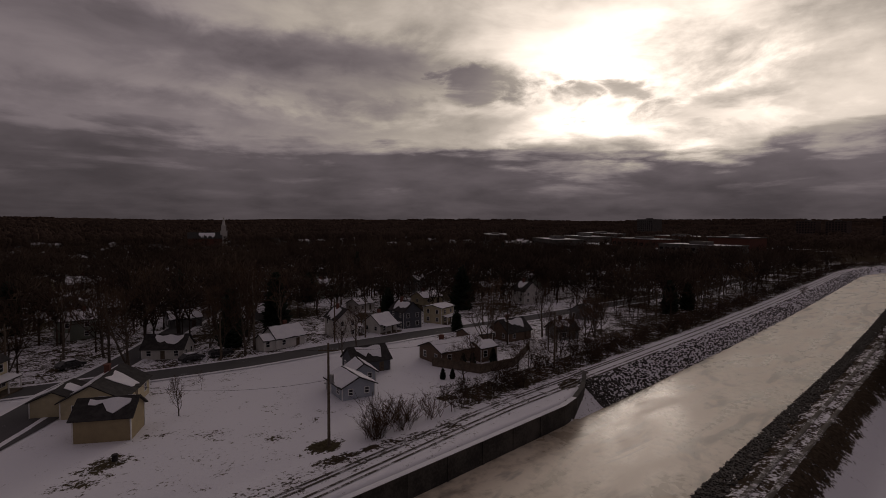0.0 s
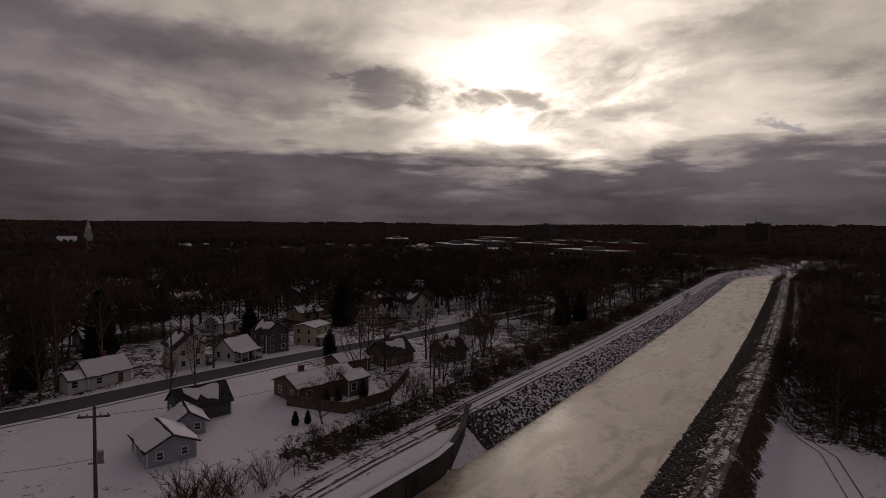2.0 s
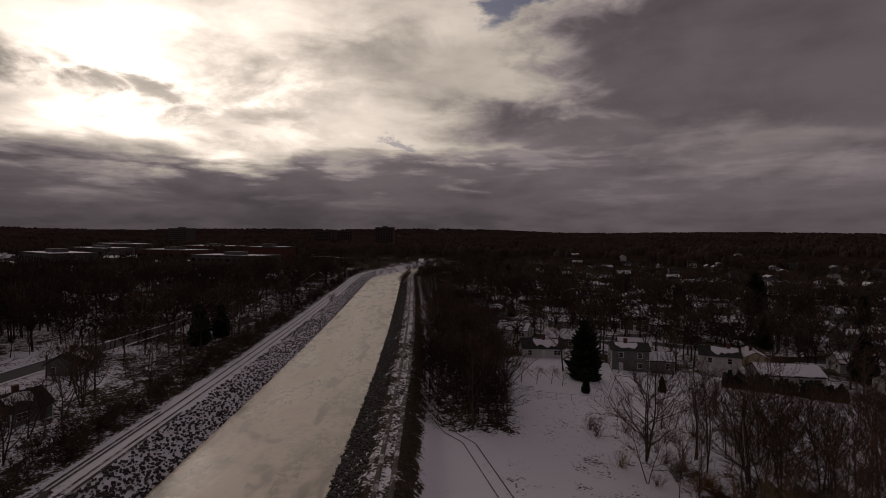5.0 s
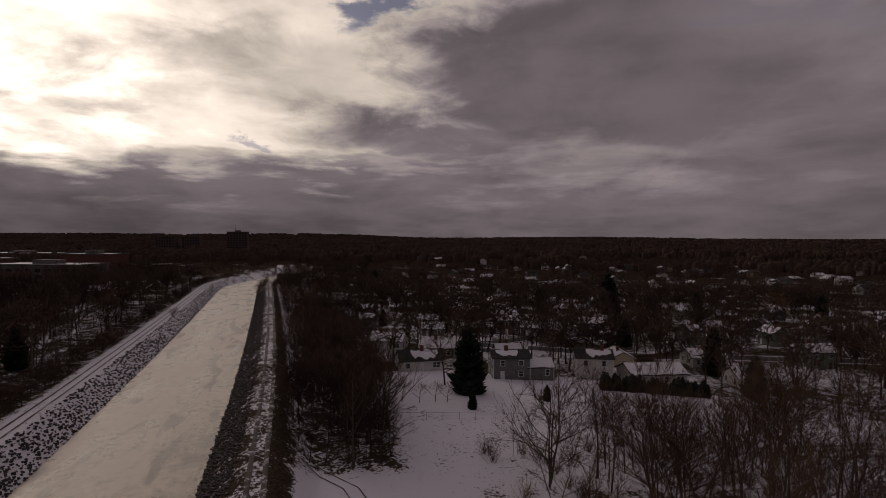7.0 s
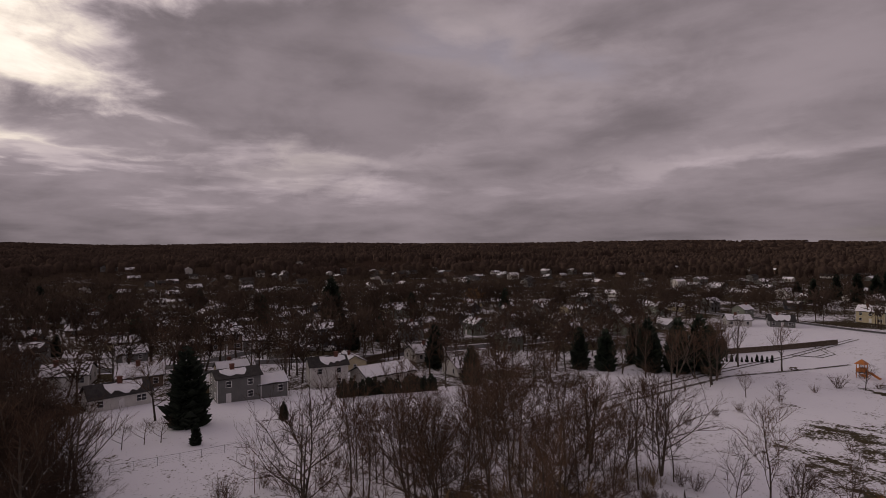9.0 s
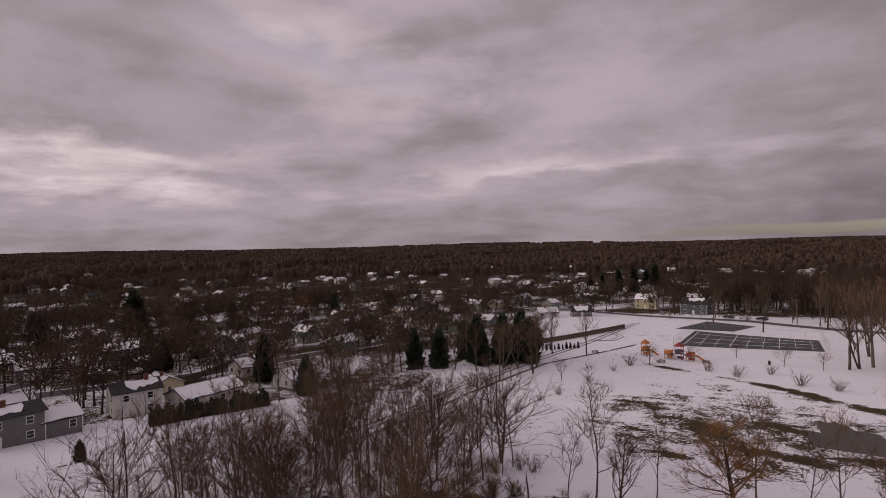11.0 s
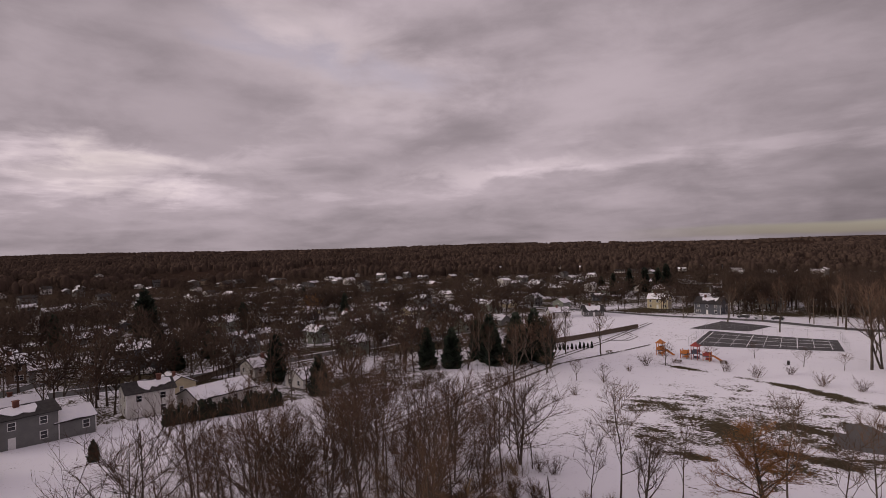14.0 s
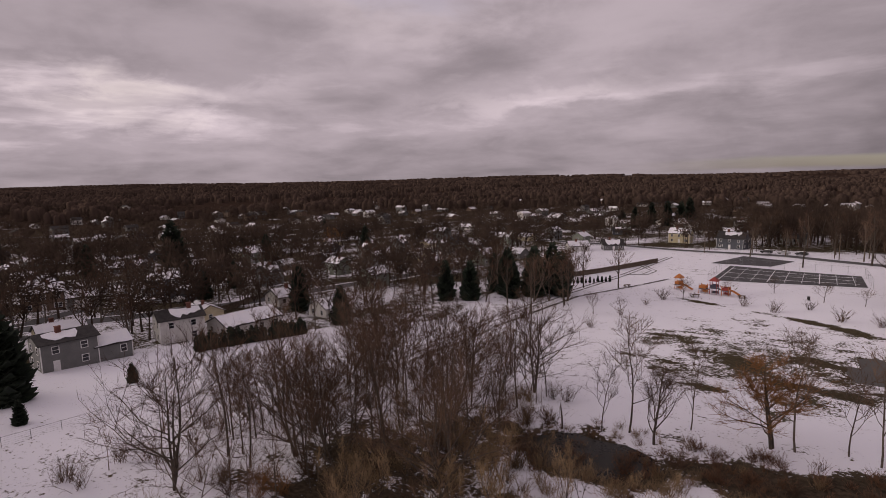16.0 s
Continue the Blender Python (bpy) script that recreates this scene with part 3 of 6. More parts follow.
def add_roof(parent, seed, L, W, eave, rise, snow=0.9, over=0.4, x=0.0, y=0.0, z=0.0):
    """Two slopes with thickness, and the snow on each."""
    r = random.Random(seed)
    hl, hw, g = L / 2 + over, W / 2, Geo()
    k = over * rise / hw
    for s in (-1, 1):
        c = [(x - hl * s, y + s * -(hw + over), z + eave - k), (x + hl * s, y + s * -(hw + over), z + eave - k), (x + hl * s, y, z + eave + rise), (x - hl * s, y, z + eave + rise)]
        g.slab(*c, 0.14)
    part("roof", g, M_SHINGLE, parent, "dark shingled roof")
    for s in (-1, 1):
        if snow > 0.05:
            q = snow_patch(r, x - hl + 0.1 if snow > 0.8 else x - hl * r.uniform(0.3, 0.9), x + hl - 0.1 if snow > 0.8 else x + hl * r.uniform(0.3, 0.9), y + s * -(hw + over - 0.05), z + eave - k, y - s * 0.03, z + eave + rise, snow, 0.15)
            part("roof_snow", q, M_SNOW, parent, "ragged snow lying on the roof")


def add_body(parent, L, W, eave, rise, mat, x=0.0, y=0.0, name="wall", trims=True):
    part(name, Geo().gable(x - L / 2, x + L / 2, y - W / 2, y + W / 2, -0.6, eave, rise - 0.05), mat, parent)
    if trims:
        for sx in (-1, 1):
            for sy in (-1, 1):
                cx, cy = x + sx * L / 2, y + sy * W / 2
                part("corner_board", Geo().box(cx - 0.07, cx + 0.07, cy - 0.07, cy + 0.07, -0.3, eave - 0.05), M_TRIM, parent)


def house(seed, m, L, W, storeys, rise, mat, label, snow=0.9, wing_snow=None, chimney=True, porch=False, category="house", windows=True, group="houses of the town", name="house", wing=None, plain=False, wall_h=0.0, k=1.0):
    r = random.Random(seed)
    ob = thing(name, m, label, category, group)
    eave = wall_h or 2.35 * storeys + 0.15
    ob.scale = (k, k, k)
    add_body(ob, L, W, eave, rise, mat, trims=not plain)
    add_roof(ob, seed, L, W, eave, rise, snow)
    if windows:
        for s in range(storeys):
            z = 0.8 + 2.35 * s
            n = max(2, int(L / (3.6 if plain else 2.9)))
            for side in ("-y", "+y"):
                for i in range(n):
                    if s == 0 and i == n // 2:
                        continue
                    add_window(ob, side, -L / 2 + L * (i + 0.5) / n, z if not wall_h else 0.7, r.choice((0.9, 0.9, 1.6)) if s == 0 else 0.9, 1.1 if not wall_h else 0.8, L / 2, W / 2)
            for side in ("-x", "+x"):
                for u in (0.0,) if plain else (-W / 4, W / 4):
                    add_window(ob, side, u, z if not wall_h else 0.7, 0.85 if not wall_h else 0.6, 1.1 if not wall_h else 0.8, L / 2, W / 2)
        n = max(2, int(L / (3.6 if plain else 2.9)))
        u = -L / 2 + L * (n // 2 + 0.5) / n
        for s in (-1, 1):
            part("door", Geo().box(u - 0.48, u + 0.48, s * W / 2 - 0.04, s * W / 2 + 0.04, 0.05, min(1.95, eave - 0.15)), M_WOOD if s < 0 else M_TRIM, ob, "panelled house door")
    if chimney:
        cx = r.uniform(-L / 4, L / 4)
        part("chimney", Geo().box(cx - 0.4, cx + 0.4, 0.3, 0.95, eave, eave + rise + 0.9).box(cx - 0.47, cx + 0.47, 0.23, 1.02, eave + rise + 0.9, eave + rise + 1.05), M_BRICK, ob, "red brick chimney")
    if porch:
        g = Geo().slab((-L / 2, -W / 2 - 2.2, 2.15), (L / 2, -W / 2 - 2.2, 2.15), (L / 2, -W / 2 - 0.02, 2.5), (-L / 2, -W / 2 - 0.02, 2.5), 0.12)
        roof = part("porch_roof", g, M_SHINGLE, ob)
        part("roof_snow", snow_patch(r, -L / 2 + 0.1, L / 2 - 0.1, -W / 2 - 2.15, 2.15, -W / 2 - 0.05, 2.5, 0.95, 0.13), M_SNOW, roof)
        part("porch_floor", Geo().box(-L / 2, L / 2, -W / 2 - 2.1, -W / 2 - 0.02, -0.4, 0.25), M_WOOD, ob)
        for i in range(4):
            u = -L / 2 + 0.15 + (L - 0.3) * i / 3
            part("porch_post", Geo().box(u - 0.07, u + 0.07, -W / 2 - 2.05, -W / 2 - 1.91, 0.25, 2.2), M_TRIM, ob)
    if wing:
        wx, wy, wl, ww, we, wr, wmat, door = wing
        add_body(ob, wl, ww, we, wr, wmat, wx, wy, "wing_wall")
        add_roof(ob, seed + 5, wl, ww, we, wr, snow if wing_snow is None else wing_snow, 0.3, wx, wy)
        if door:
            part("garage_door", Geo().box(wx - 1.9, wx + 1.9, wy + door * ww / 2 - 0.05, wy + door * ww / 2 + 0.05, 0, 2.2), M_TRIM, ob, "white garage door")
        else:
            for side in (-1, 1):
                w = add_window(ob, "-y" if side < 0 else "+y", wx - wl / 4, 0.9, 0.9, 1.2, wl / 2, ww / 2)
                w.matrix_basis = pose(wx - wl / 4, wy + side * (ww / 2 + 0.03), 0.9, 0, 0, 0 if side < 0 else 180)
    return ob


# ---- plants ----
def limb(g, r, p, d, length, radius, bends, lift, sides, wob=0.16):
    pts, d = [Vector(p)], Vector(d).normalized()
    for i in range(bends):
        d = (d + Vector((r.gauss(0, wob), r.gauss(0, wob), lift + r.gauss(0, wob * 0.5)))).normalized()
        pts.append(pts[-1] + d * length / bends)
    g.tube(pts, [radius * (1 - 0.72 * i / bends) for i in range(bends + 1)], sides, False)
    return pts


def along(pts, t):
    f = t * (len(pts) - 1)
    i = min(int(f), len(pts) - 2)
    return pts[i].lerp(pts[i + 1], f - i), (pts[i + 1] - pts[i]).normalized()


def bare_tree(seed, h, radius=0.16, clear=0.3, limbs=11, kids=(5, 4, 4), spread=0.9, lift=0.1, stems=1, fine=1.0, crown_w=0.42):
    """Trunk with limbs, and a crown of branches and twigs; both metres high from the origin."""
    r = random.Random(seed)
    trunk, crown = Geo(), Geo()
    for s in range(stems):
        lean = Vector((r.gauss(0, 0.04), r.gauss(0, 0.04), 1)) if stems == 1 else Vector((r.gauss(0, 0.2), r.gauss(0, 0.2), 1))
        hs = h * (1 if s == 0 else r.uniform(0.7, 0.95))
        main = limb(trunk, r, (r.gauss(0, 0.15) * (stems > 1), r.gauss(0, 0.15) * (stems > 1), -0.3), lean, hs * 0.93, radius * (1 if stems == 1 else 0.75), 7, 0.05, 6, 0.055)
        turn = r.uniform(0, 6)
        for i in range(limbs):
            t = clear + (0.97 - clear) * (i / limbs) ** 0.85
            p, d = along(main, t)
            turn += 2.4 + r.gauss(0, 0.3)
            reach = h * crown_w * (1.08 - t) / (1.08 - clear) * r.uniform(0.75, 1.2) + 0.1 * h
            out = Vector((math.cos(turn), math.sin(turn), 0)) * spread + d * (0.55 + t * 0.5)
            a = limb(trunk, r, p, out, reach, radius * 0.55 * (1.15 - t), 4, lift, 4)
            for j in range(kids[0]):
                p1, d1 = along(a, r.uniform(0.25, 1.0))
                w = (d1 + Vector((r.gauss(0, 0.65), r.gauss(0, 0.65), r.gauss(0.25, 0.4)))).normalized()
                b = limb(crown, r, p1, w, reach * r.uniform(0.35, 0.6), 0.028 * fine, 2, lift, 3)
                for k in range(kids[1]):
                    p2, d2 = along(b, r.uniform(0.2, 1.0))
                    w2 = (d2 + Vector((r.gauss(0, 0.6), r.gauss(0, 0.6), r.gauss(0.2, 0.4)))).normalized()
                    l2 = reach * r.uniform(0.16, 0.32) + 0.3
                    crown.spike(p2, p2 + w2 * l2, 0.017 * fine)
                    for q in range(kids[2]):
                        p3 = p2 + w2 * l2 * r.uniform(0.15, 0.9)
                        w3 = (w2 + Vector((r.gauss(0, 0.6), r.gauss(0, 0.6), r.gauss(0.15, 0.35)))).normalized()
                        crown.spike(p3, p3 + w3 * (l2 * r.uniform(0.4, 0.7)), 0.011 * fine)
    return trunk, crown


def spruce_tree(seed, h, width):
    """A trunk with whorls of drooping needled boughs, ragged in outline."""
    r = random.Random(seed)
    trunk, crown = Geo().tube([(0, 0, -0.3), (0, 0, h * 0.5), (0, 0, h)], [0.02 * h, 0.012 * h, 0.01], 6), Geo()
    layers = int(h * 2.3)
    for i in range(layers):
        t = 0.03 + 0.97 * i / layers
        reach = width * (1 - t) ** 0.52 * (0.66 + 0.34 * min(1.0, t / 0.2)) * r.uniform(0.85, 1.1) + 0.12
        n = max(5, int(11 * (1 - t) + 6))
        for k in range(n):
            a = math.tau * (k + r.uniform(-0.5, 0.5)) / n + i * 1.7
            l = reach * r.uniform(0.6, 1.12)
            p = Vector((0, 0, h * (t + r.uniform(-0.03, 0.03))))
            d = Vector((math.cos(a), math.sin(a), r.uniform(-0.3, 0.25) + 0.3 * t))
            side = Vector((-math.sin(a), math.cos(a), 0)) * (0.2 * l + 0.2)
            q, tip = p + d * l * 0.66, p + d * l + Vector((0, 0, 0.1 * l))
            drop = Vector((0, 0, -0.16 * l - 0.15))
            crown.add([p, q + side + drop, tip, q - side + drop, q + Vector((0, 0, 0.22))], [(0, 1, 4), (1, 2, 4), (2, 3, 4), (3, 0, 4), (0, 3, 2, 1)])
            for s in (-1, 1):
                e = p + d * l * r.uniform(0.75, 1.0) + side * s * 1.3 + Vector((0, 0, r.uniform(-0.3, 0.25)))
                crown.spike(p + d * l * 0.4, e, 0.10 + 0.05 * l)
    return trunk, crown


def bush_geo(seed, h, width, stems=26, twigs=7, radius=0.022):
    r = random.Random(seed)
    g = Geo()
    for i in range(stems):
        a, t = r.uniform(0, math.tau), r.random() ** 0.6
        d = Vector((math.cos(a) * t * width / h * 0.8, math.sin(a) * t * width / h * 0.8, 1))
        pts = limb(g, r, (r.gauss(0, 0.12 * width), r.gauss(0, 0.12 * width), -0.15), d, h * r.uniform(0.6, 1.05), radius, 3, 0.02, 3)
        for k in range(twigs):
            p, w = along(pts, r.uniform(0.25, 1.0))
            w = (w + Vector((r.gauss(0, 0.6), r.gauss(0, 0.6), r.gauss(0.1, 0.35)))).normalized()
            g.spike(p, p + w * h * r.uniform(0.15, 0.4), radius * 0.6)
    return g


class Kind:
    """A kind of plant whose copies share their meshes."""

    def __init__(self, name, label, category, group, pieces):
        self.name, self.label, self.category, self.group, self.pieces, self.meshes = name, label, category, group, pieces, None

    def plant(self, x, y, scale=1.0, turn=0.0, label="", tall=1.0):
        root = thing(self.name, on_ground(x, y, turn), label or self.label, self.category, self.group)
        root.scale = (scale, scale, scale * tall)
        if self.meshes is None:
            self.meshes = []
            for name, geo, mat in self.pieces:
                me = bpy.data.meshes.new(name)
                me.from_pydata(geo.v, [], geo.f)
                me.materials.append(mat)
                self.meshes.append((name, me))
        for name, me in self.meshes:
            ob = new(name, me)
            ob.parent = root
        return root


def tree_kind(label, seed, bark=None, twig=None, group="bare trees", name="bare_tree", **shape):
    t, c = bare_tree(seed, **shape)
    return Kind(name, label, "tree", group, [("trunk", t, bark or M_BARK), ("crown", c, twig or M_TWIG)])


# ---- canal wall, banks, roads ----
def patchy(name, dirt_a, dirt_b, share):
    """Dirt or asphalt that thin snow half covers."""
    m = bpy.data.materials.new(name)
    m.use_nodes = True
    n = Nodes(m.node_tree)
    c = n.add("ShaderNodeTexCoord").outputs["Object"]
    f, g = n.noise(c, 0.5, 6, 0.65), n.noise(c, 5.0, 4)
    dirt = n.mix(g, dirt_a, dirt_b)
    colour = n.mix(n.ramp(n.math("ADD", n.math("MULTIPLY", f, 0.7), n.math("MULTIPLY", g, 0.3)), share - 0.05, share + 0.07), dirt, (0.62, 0.61, 0.64))
    bsdf, out = n.add("ShaderNodeBsdfPrincipled"), n.add("ShaderNodeOutputMaterial")
    n.link(colour, bsdf.inputs["Base Color"])
    bsdf.inputs["Roughness"].default_value = 0.85
    n.link(bsdf.outputs[0], out.inputs[0])
    return m


M_RUT = patchy("rutted_dirt", (0.04, 0.033, 0.026), (0.09, 0.075, 0.06), 0.55)
M_STREET = patchy("snow_swept_asphalt", (0.05, 0.048, 0.05), (0.085, 0.082, 0.084), 0.66)
M_COURT = patchy("dark_court", (0.035, 0.033, 0.036), (0.06, 0.058, 0.06), 0.63)


def build_wall():
    pts = [(-300, 42.3), (-200, 42.3), (-100, 42.3), (-50, 42.3), (-20, 42.3), (0, 42.3), (20, 42.3), (40, 42.3), (66, 42.3), (70, 42.9), (75, 44.6), (79, 46.6), (83, 48.9)]
    g, cap = Geo(), Geo()
    for (x0, y0), (x1, y1) in zip(pts, pts[1:]):
        n = Vector((-(y1 - y0), x1 - x0, 0)).normalized() * 0.35
        for geo, lo, hi, k in ((g, -3.0, 1.42, 1.0), (cap, 1.42, 1.47, 1.1)):
            if geo is cap and x0 > 68:
                continue
            v = []
            for x, y in ((x0, y0), (x1, y1)):
                up = hi + max(0, x - 66) * 0.024
                low = lo if lo < 0 else lo + max(0, x - 66) * 0.024
                v += [(x - n.x * k, y - n.y * k, low), (x + n.x * k, y + n.y * k, low), (x + n.x * k, y + n.y * k, up), (x - n.x * k, y - n.y * k, up)]
            geo.add(v, [(0, 4, 7, 3), (1, 2, 6, 5), (3, 7, 6, 2), (0, 1, 5, 4), (0, 3, 2, 1), (4, 5, 6, 7)])
    ob = tagged(mesh_object("retaining_wall", g.v, g.f, M_WALL), "stained concrete canal wall with a flared end, darkened for its shadow", "wall", kind="structure")
    part("wall_cap", cap, M_SNOW, ob, "thin snow along the wall top")
    for i in range(-4, 11):
        part("buttress", Geo().box(i * 6.0 - 0.12, i * 6.0 + 0.12, 41.84, 41.96, -2.6, 1.40), M_WALL, ob)


build_wall()


def stones(name, n, x_of, s_of, size, seed, label):
    r = np.random.default_rng(seed)
    base = np.array([(x, y, z) for z in (-1, 1) for y in (-1, 1) for x in (-1, 1)], float)
    quad = np.array([(0, 2, 3, 1), (4, 5, 7, 6), (0, 1, 5, 4), (1, 3, 7, 5), (3, 2, 6, 7), (2, 0, 4, 6)])
    x, s = x_of(r, n), s_of(r, n)
    y = s + bend(x)
    z = height(x, y)
    k = r.uniform(*size, n)
    a = r.uniform(0, math.tau, n)
    shape = base[None] * (k[:, None, None] * r.uniform(0.6, 1.1, (n, 1, 3)) * 0.5)
    shape *= r.uniform(0.55, 1.15, (n, 8, 3))
    ca, sa = np.cos(a)[:, None], np.sin(a)[:, None]
    v = np.stack([shape[..., 0] * ca - shape[..., 1] * sa + x[:, None], shape[..., 0] * sa + shape[..., 1] * ca + y[:, None], shape[..., 2] * 0.8 + z[:, None] + 0.08], -1)
    f = quad[None] + (np.arange(n) * 8)[:, None, None]
    ob = mesh_object(name, v.reshape(-1, 3), f.reshape(-1, 4), M_ROCK)
    return tagged(ob, label, "riprap", kind="stuff")


def spread_x(lo, hi, p):
    return lambda r, n: lo + (hi - lo) * r.random(n) ** p


stones("riprap", 6200, spread_x(77, 440, 1.8), lambda r, n: 41.7 + 4.6 * np.clip(r.beta(1.0, 1.25, n), 0, 1), (0.14, 0.42), 5, "dark riprap stones with snow between them on the canal bank")
stones("riprap", 9500, spread_x(30, 330, 1.6), lambda r, n: 16.8 + 4.7 * r.beta(1.4, 1.1, n), (0.15, 0.48), 6, "tightly laid dark riprap stones along the icy waterline")


def street(name, pts, half, label, mat=None):
    strip(name, pts, half, mat or M_STREET, 0.06, label, "road")
    for s in (-1, 1):
        edge = []
        for i, p in enumerate(pts):
            a, b = Vector(pts[max(i - 1, 0)]), Vector(pts[min(i + 1, len(pts) - 1)])
            t = (b - a).normalized()
            edge.append((p[0] - t.y * s * (half + 0.3), p[1] + t.x * s * (half + 0.3)))
        strip("snow_bank", edge, 0.45, M_SNOW, 0.12, "low ridge of ploughed snow beside the road", "snow bank")


street("road_1", [(-60, 116), (-10, 107), (20, 101), (44, 96), (73, 91.5), (105, 89.5), (150, 84), (210, 78), (300, 80), (400, 90)], 3.1, "wet dark asphalt street with snowy edges")
street("road_2", [(-26, 46), (-8, 66), (6, 85), (14, 97), (29, 115.5), (60, 157), (110, 225), (190, 340), (300, 500)], 2.9, "dark asphalt side street between houses")
street("road_3", [(215, 10), (200, -15), (188, -42), (178, -67), (166, -107), (150, -150), (128, -190)], 3.3, "asphalt residential street with snowy kerbs")
street("road_4", [(262, -40), (243, -85), (222, -130), (205, -165), (182, -200)], 3.3, "asphalt residential street with snowy kerbs")
street("road_5", [(150, -272), (104, -258), (68, -247), (30, -240), (2.7, -222), (-40, -208), (-120, -184)], 3.2, "asphalt road along the park")
strip("driveway", [(189, -44), (194, -55), (198, -64)], 2.4, M_ASPHALT, 0.09, "dark wet asphalt driveway", "driveway")
strip("driveway", [(183, -62), (192, -75), (199, -84)], 2.0, M_ASPHALT, 0.09, "dark wet asphalt driveway", "driveway")
strip("driveway", [(184, -40), (170, -47), (157, -46)], 1.6, M_ASPHALT, 0.09, "dark wet asphalt driveway", "driveway")
strip("driveway", [(2, 76), (9, 84), (12, 88)], 1.8, M_STREET, 0.09, "half-cleared asphalt driveway", "driveway")
for s in (46.5, 47.4, 49.0, 49.7):
    strip("wheel_track", [(x, s + float(bend(x)) - 2.6 * math.exp(-((x - 20) / 60) ** 2) * (x < 76) * max(0, min(1, (60 - x) / 40))) for x in range(-60, 520 if s in (47.4, 49.0) else 110, 8)], 0.17, M_RUT, 0.05, "dark wheel rut worn along the snowy towpath", "track")
for s in (13.6, 15.3):
    strip("wheel_track", [(x, s + float(bend(x))) for x in range(20, 420, 8)], 0.3, M_RUT, 0.05, "dark wheel rut on the bank road", "track")
for o in (-0.9, 0.9):
    strip("wheel_track", [(104 + o, -58), (103 + o, -75), (101 + o, -97), (92 + o, -136), (82 + o, -176), (72 + o, -222)], 0.28, M_RUT, 0.06, "tyre track through park snow", "track")
    strip("wheel_track", [(82 + o, -176), (76 + o, -178), (74 + o, -186), (79 + o, -196)], 0.22, M_RUT, 0.06, "tyre track through park snow", "track")
    strip("wheel_track", [(62, -2 + o), (84, 0 + o), (104, 4 + o), (111, 9 + o)], 0.08, M_RUT, 0.05, "faint tyre track through field snow", "track")
strip("footpath", [(101, -62), (97, -97), (88, -134), (68, -172)], 0.5, M_RUT, 0.05, "trodden path with dead grass", "path")


def pad(name, corners, mat, label, category, lift=0.08):
    """A level paved area."""
    c = [Vector((x, y, 0)) for x, y in corners]
    verts, faces, k = [], [], 10
    for i in range(k + 1):
        for j in range(k + 1):
            p = c[0].lerp(c[1], i / k).lerp(c[3].lerp(c[2], i / k), j / k)
            verts.append((p.x, p.y, ground_at(p.x, p.y) + lift))
    for i in range(k):
        for j in range(k):
            a = i * (k + 1) + j
            faces.append((a, a + k + 1, a + k + 2, a + 1))
    return tagged(mesh_object(name, verts, faces, mat), label, category, kind="structure")


COURT = [Vector(p) for p in ((56, -174.5), (50.4, -206.6), (14, -197), (16.4, -175.6))]
pad("court", [tuple(p) for p in COURT], M_COURT, "dark asphalt tennis courts half clear of snow", "court")
pad("car_park", [(57, -210), (37.6, -210), (29, -226), (45.6, -235)], M_COURT, "dark wet asphalt car park", "car park")
for i in range(9):
    a, b = COURT[0].lerp(COURT[3], (i + 0.4) / 9), COURT[1].lerp(COURT[2], (i + 0.4) / 9)
    strip("court_line", [tuple(a.lerp(b, 0.06)), tuple(a.lerp(b, 0.5)), tuple(a.lerp(b, 0.94))], 0.06 if i % 3 else 0.12, M_SNOW, 0.13, "snow-filled white line across the court", "court line")
for k in (0.22, 0.5, 0.78):
    a, b = COURT[0].lerp(COURT[1], k), COURT[3].lerp(COURT[2], k)
    strip("court_line", [tuple(a.lerp(b, 0.04)), tuple(a.lerp(b, 0.5)), tuple(a.lerp(b, 0.96))], 0.06, M_SNOW, 0.135, "snow-filled white line along the court", "court line")


def slush_pool():
    """A shallow frozen pool with an uneven shore."""
    verts, z = [], ground_at(29, -90) + 0.12
    for i in range(40):
        a = math.tau * i / 40
        q = 1 + 0.16 * math.sin(3 * a + 1) + 0.10 * math.sin(7 * a) + 0.06 * math.sin(13 * a)
        verts.append((27 + 7.0 * q * math.cos(a) - 3 * math.sin(a), -88 + 13 * q * math.sin(a), z))
    mat = patchy("grey_slush_ice", (0.045, 0.042, 0.038), (0.095, 0.09, 0.085), 0.66)
    tagged(mesh_object("frozen_pool", verts, [tuple(range(40))], mat), "shallow grey frozen pool in the park lawn", "water", kind="structure")


slush_pool()
tagged(mesh_object("pond", [(65.5 + 7.8 * math.cos(math.tau * i / 24) * (1 + 0.12 * math.sin(i * 2.3)), -45.5 + 4.4 * math.sin(math.tau * i / 24) * (1 + 0.12 * math.sin(i * 1.7)), ground_at(66, -45.5) + 0.35) for i in range(24)], [tuple(range(24))], material("pond_water", (0.012, 0.010, 0.008), (0.022, 0.019, 0.015), 0.3, 8, 0.3, bump=0.1, spec=0.15)), "still dark pond water", "water", kind="structure")

# ---- houses and buildings ----
HOMES = []


def home(seed, x, y, yaw, L, W, storeys, rise, mat, label, **more):
    HOMES.append((x, y, max(L, W) * 0.6))
    return house(seed, on_ground(x, y, yaw), L, W, storeys, rise, mat, label, **more)


home(1, 16.0, 75.0, -31, 6.2, 5.2, 1, 1.6, SIDE_TAN, "tan sided garage with a dark shingle roof", snow=0.12, chimney=False, windows=False, category="garage", name="garage", wall_h=3.0)
home(2, 18.5, 87.5, 58, 11, 7.5, 1, 2.0, SIDE_CREAM, "cream single-storey house with patchy roof snow", snow=0.55, wing=(-1.5, 5.0, 6.0, 5.5, 2.4, 1.2, SIDE_CREAM, 0))
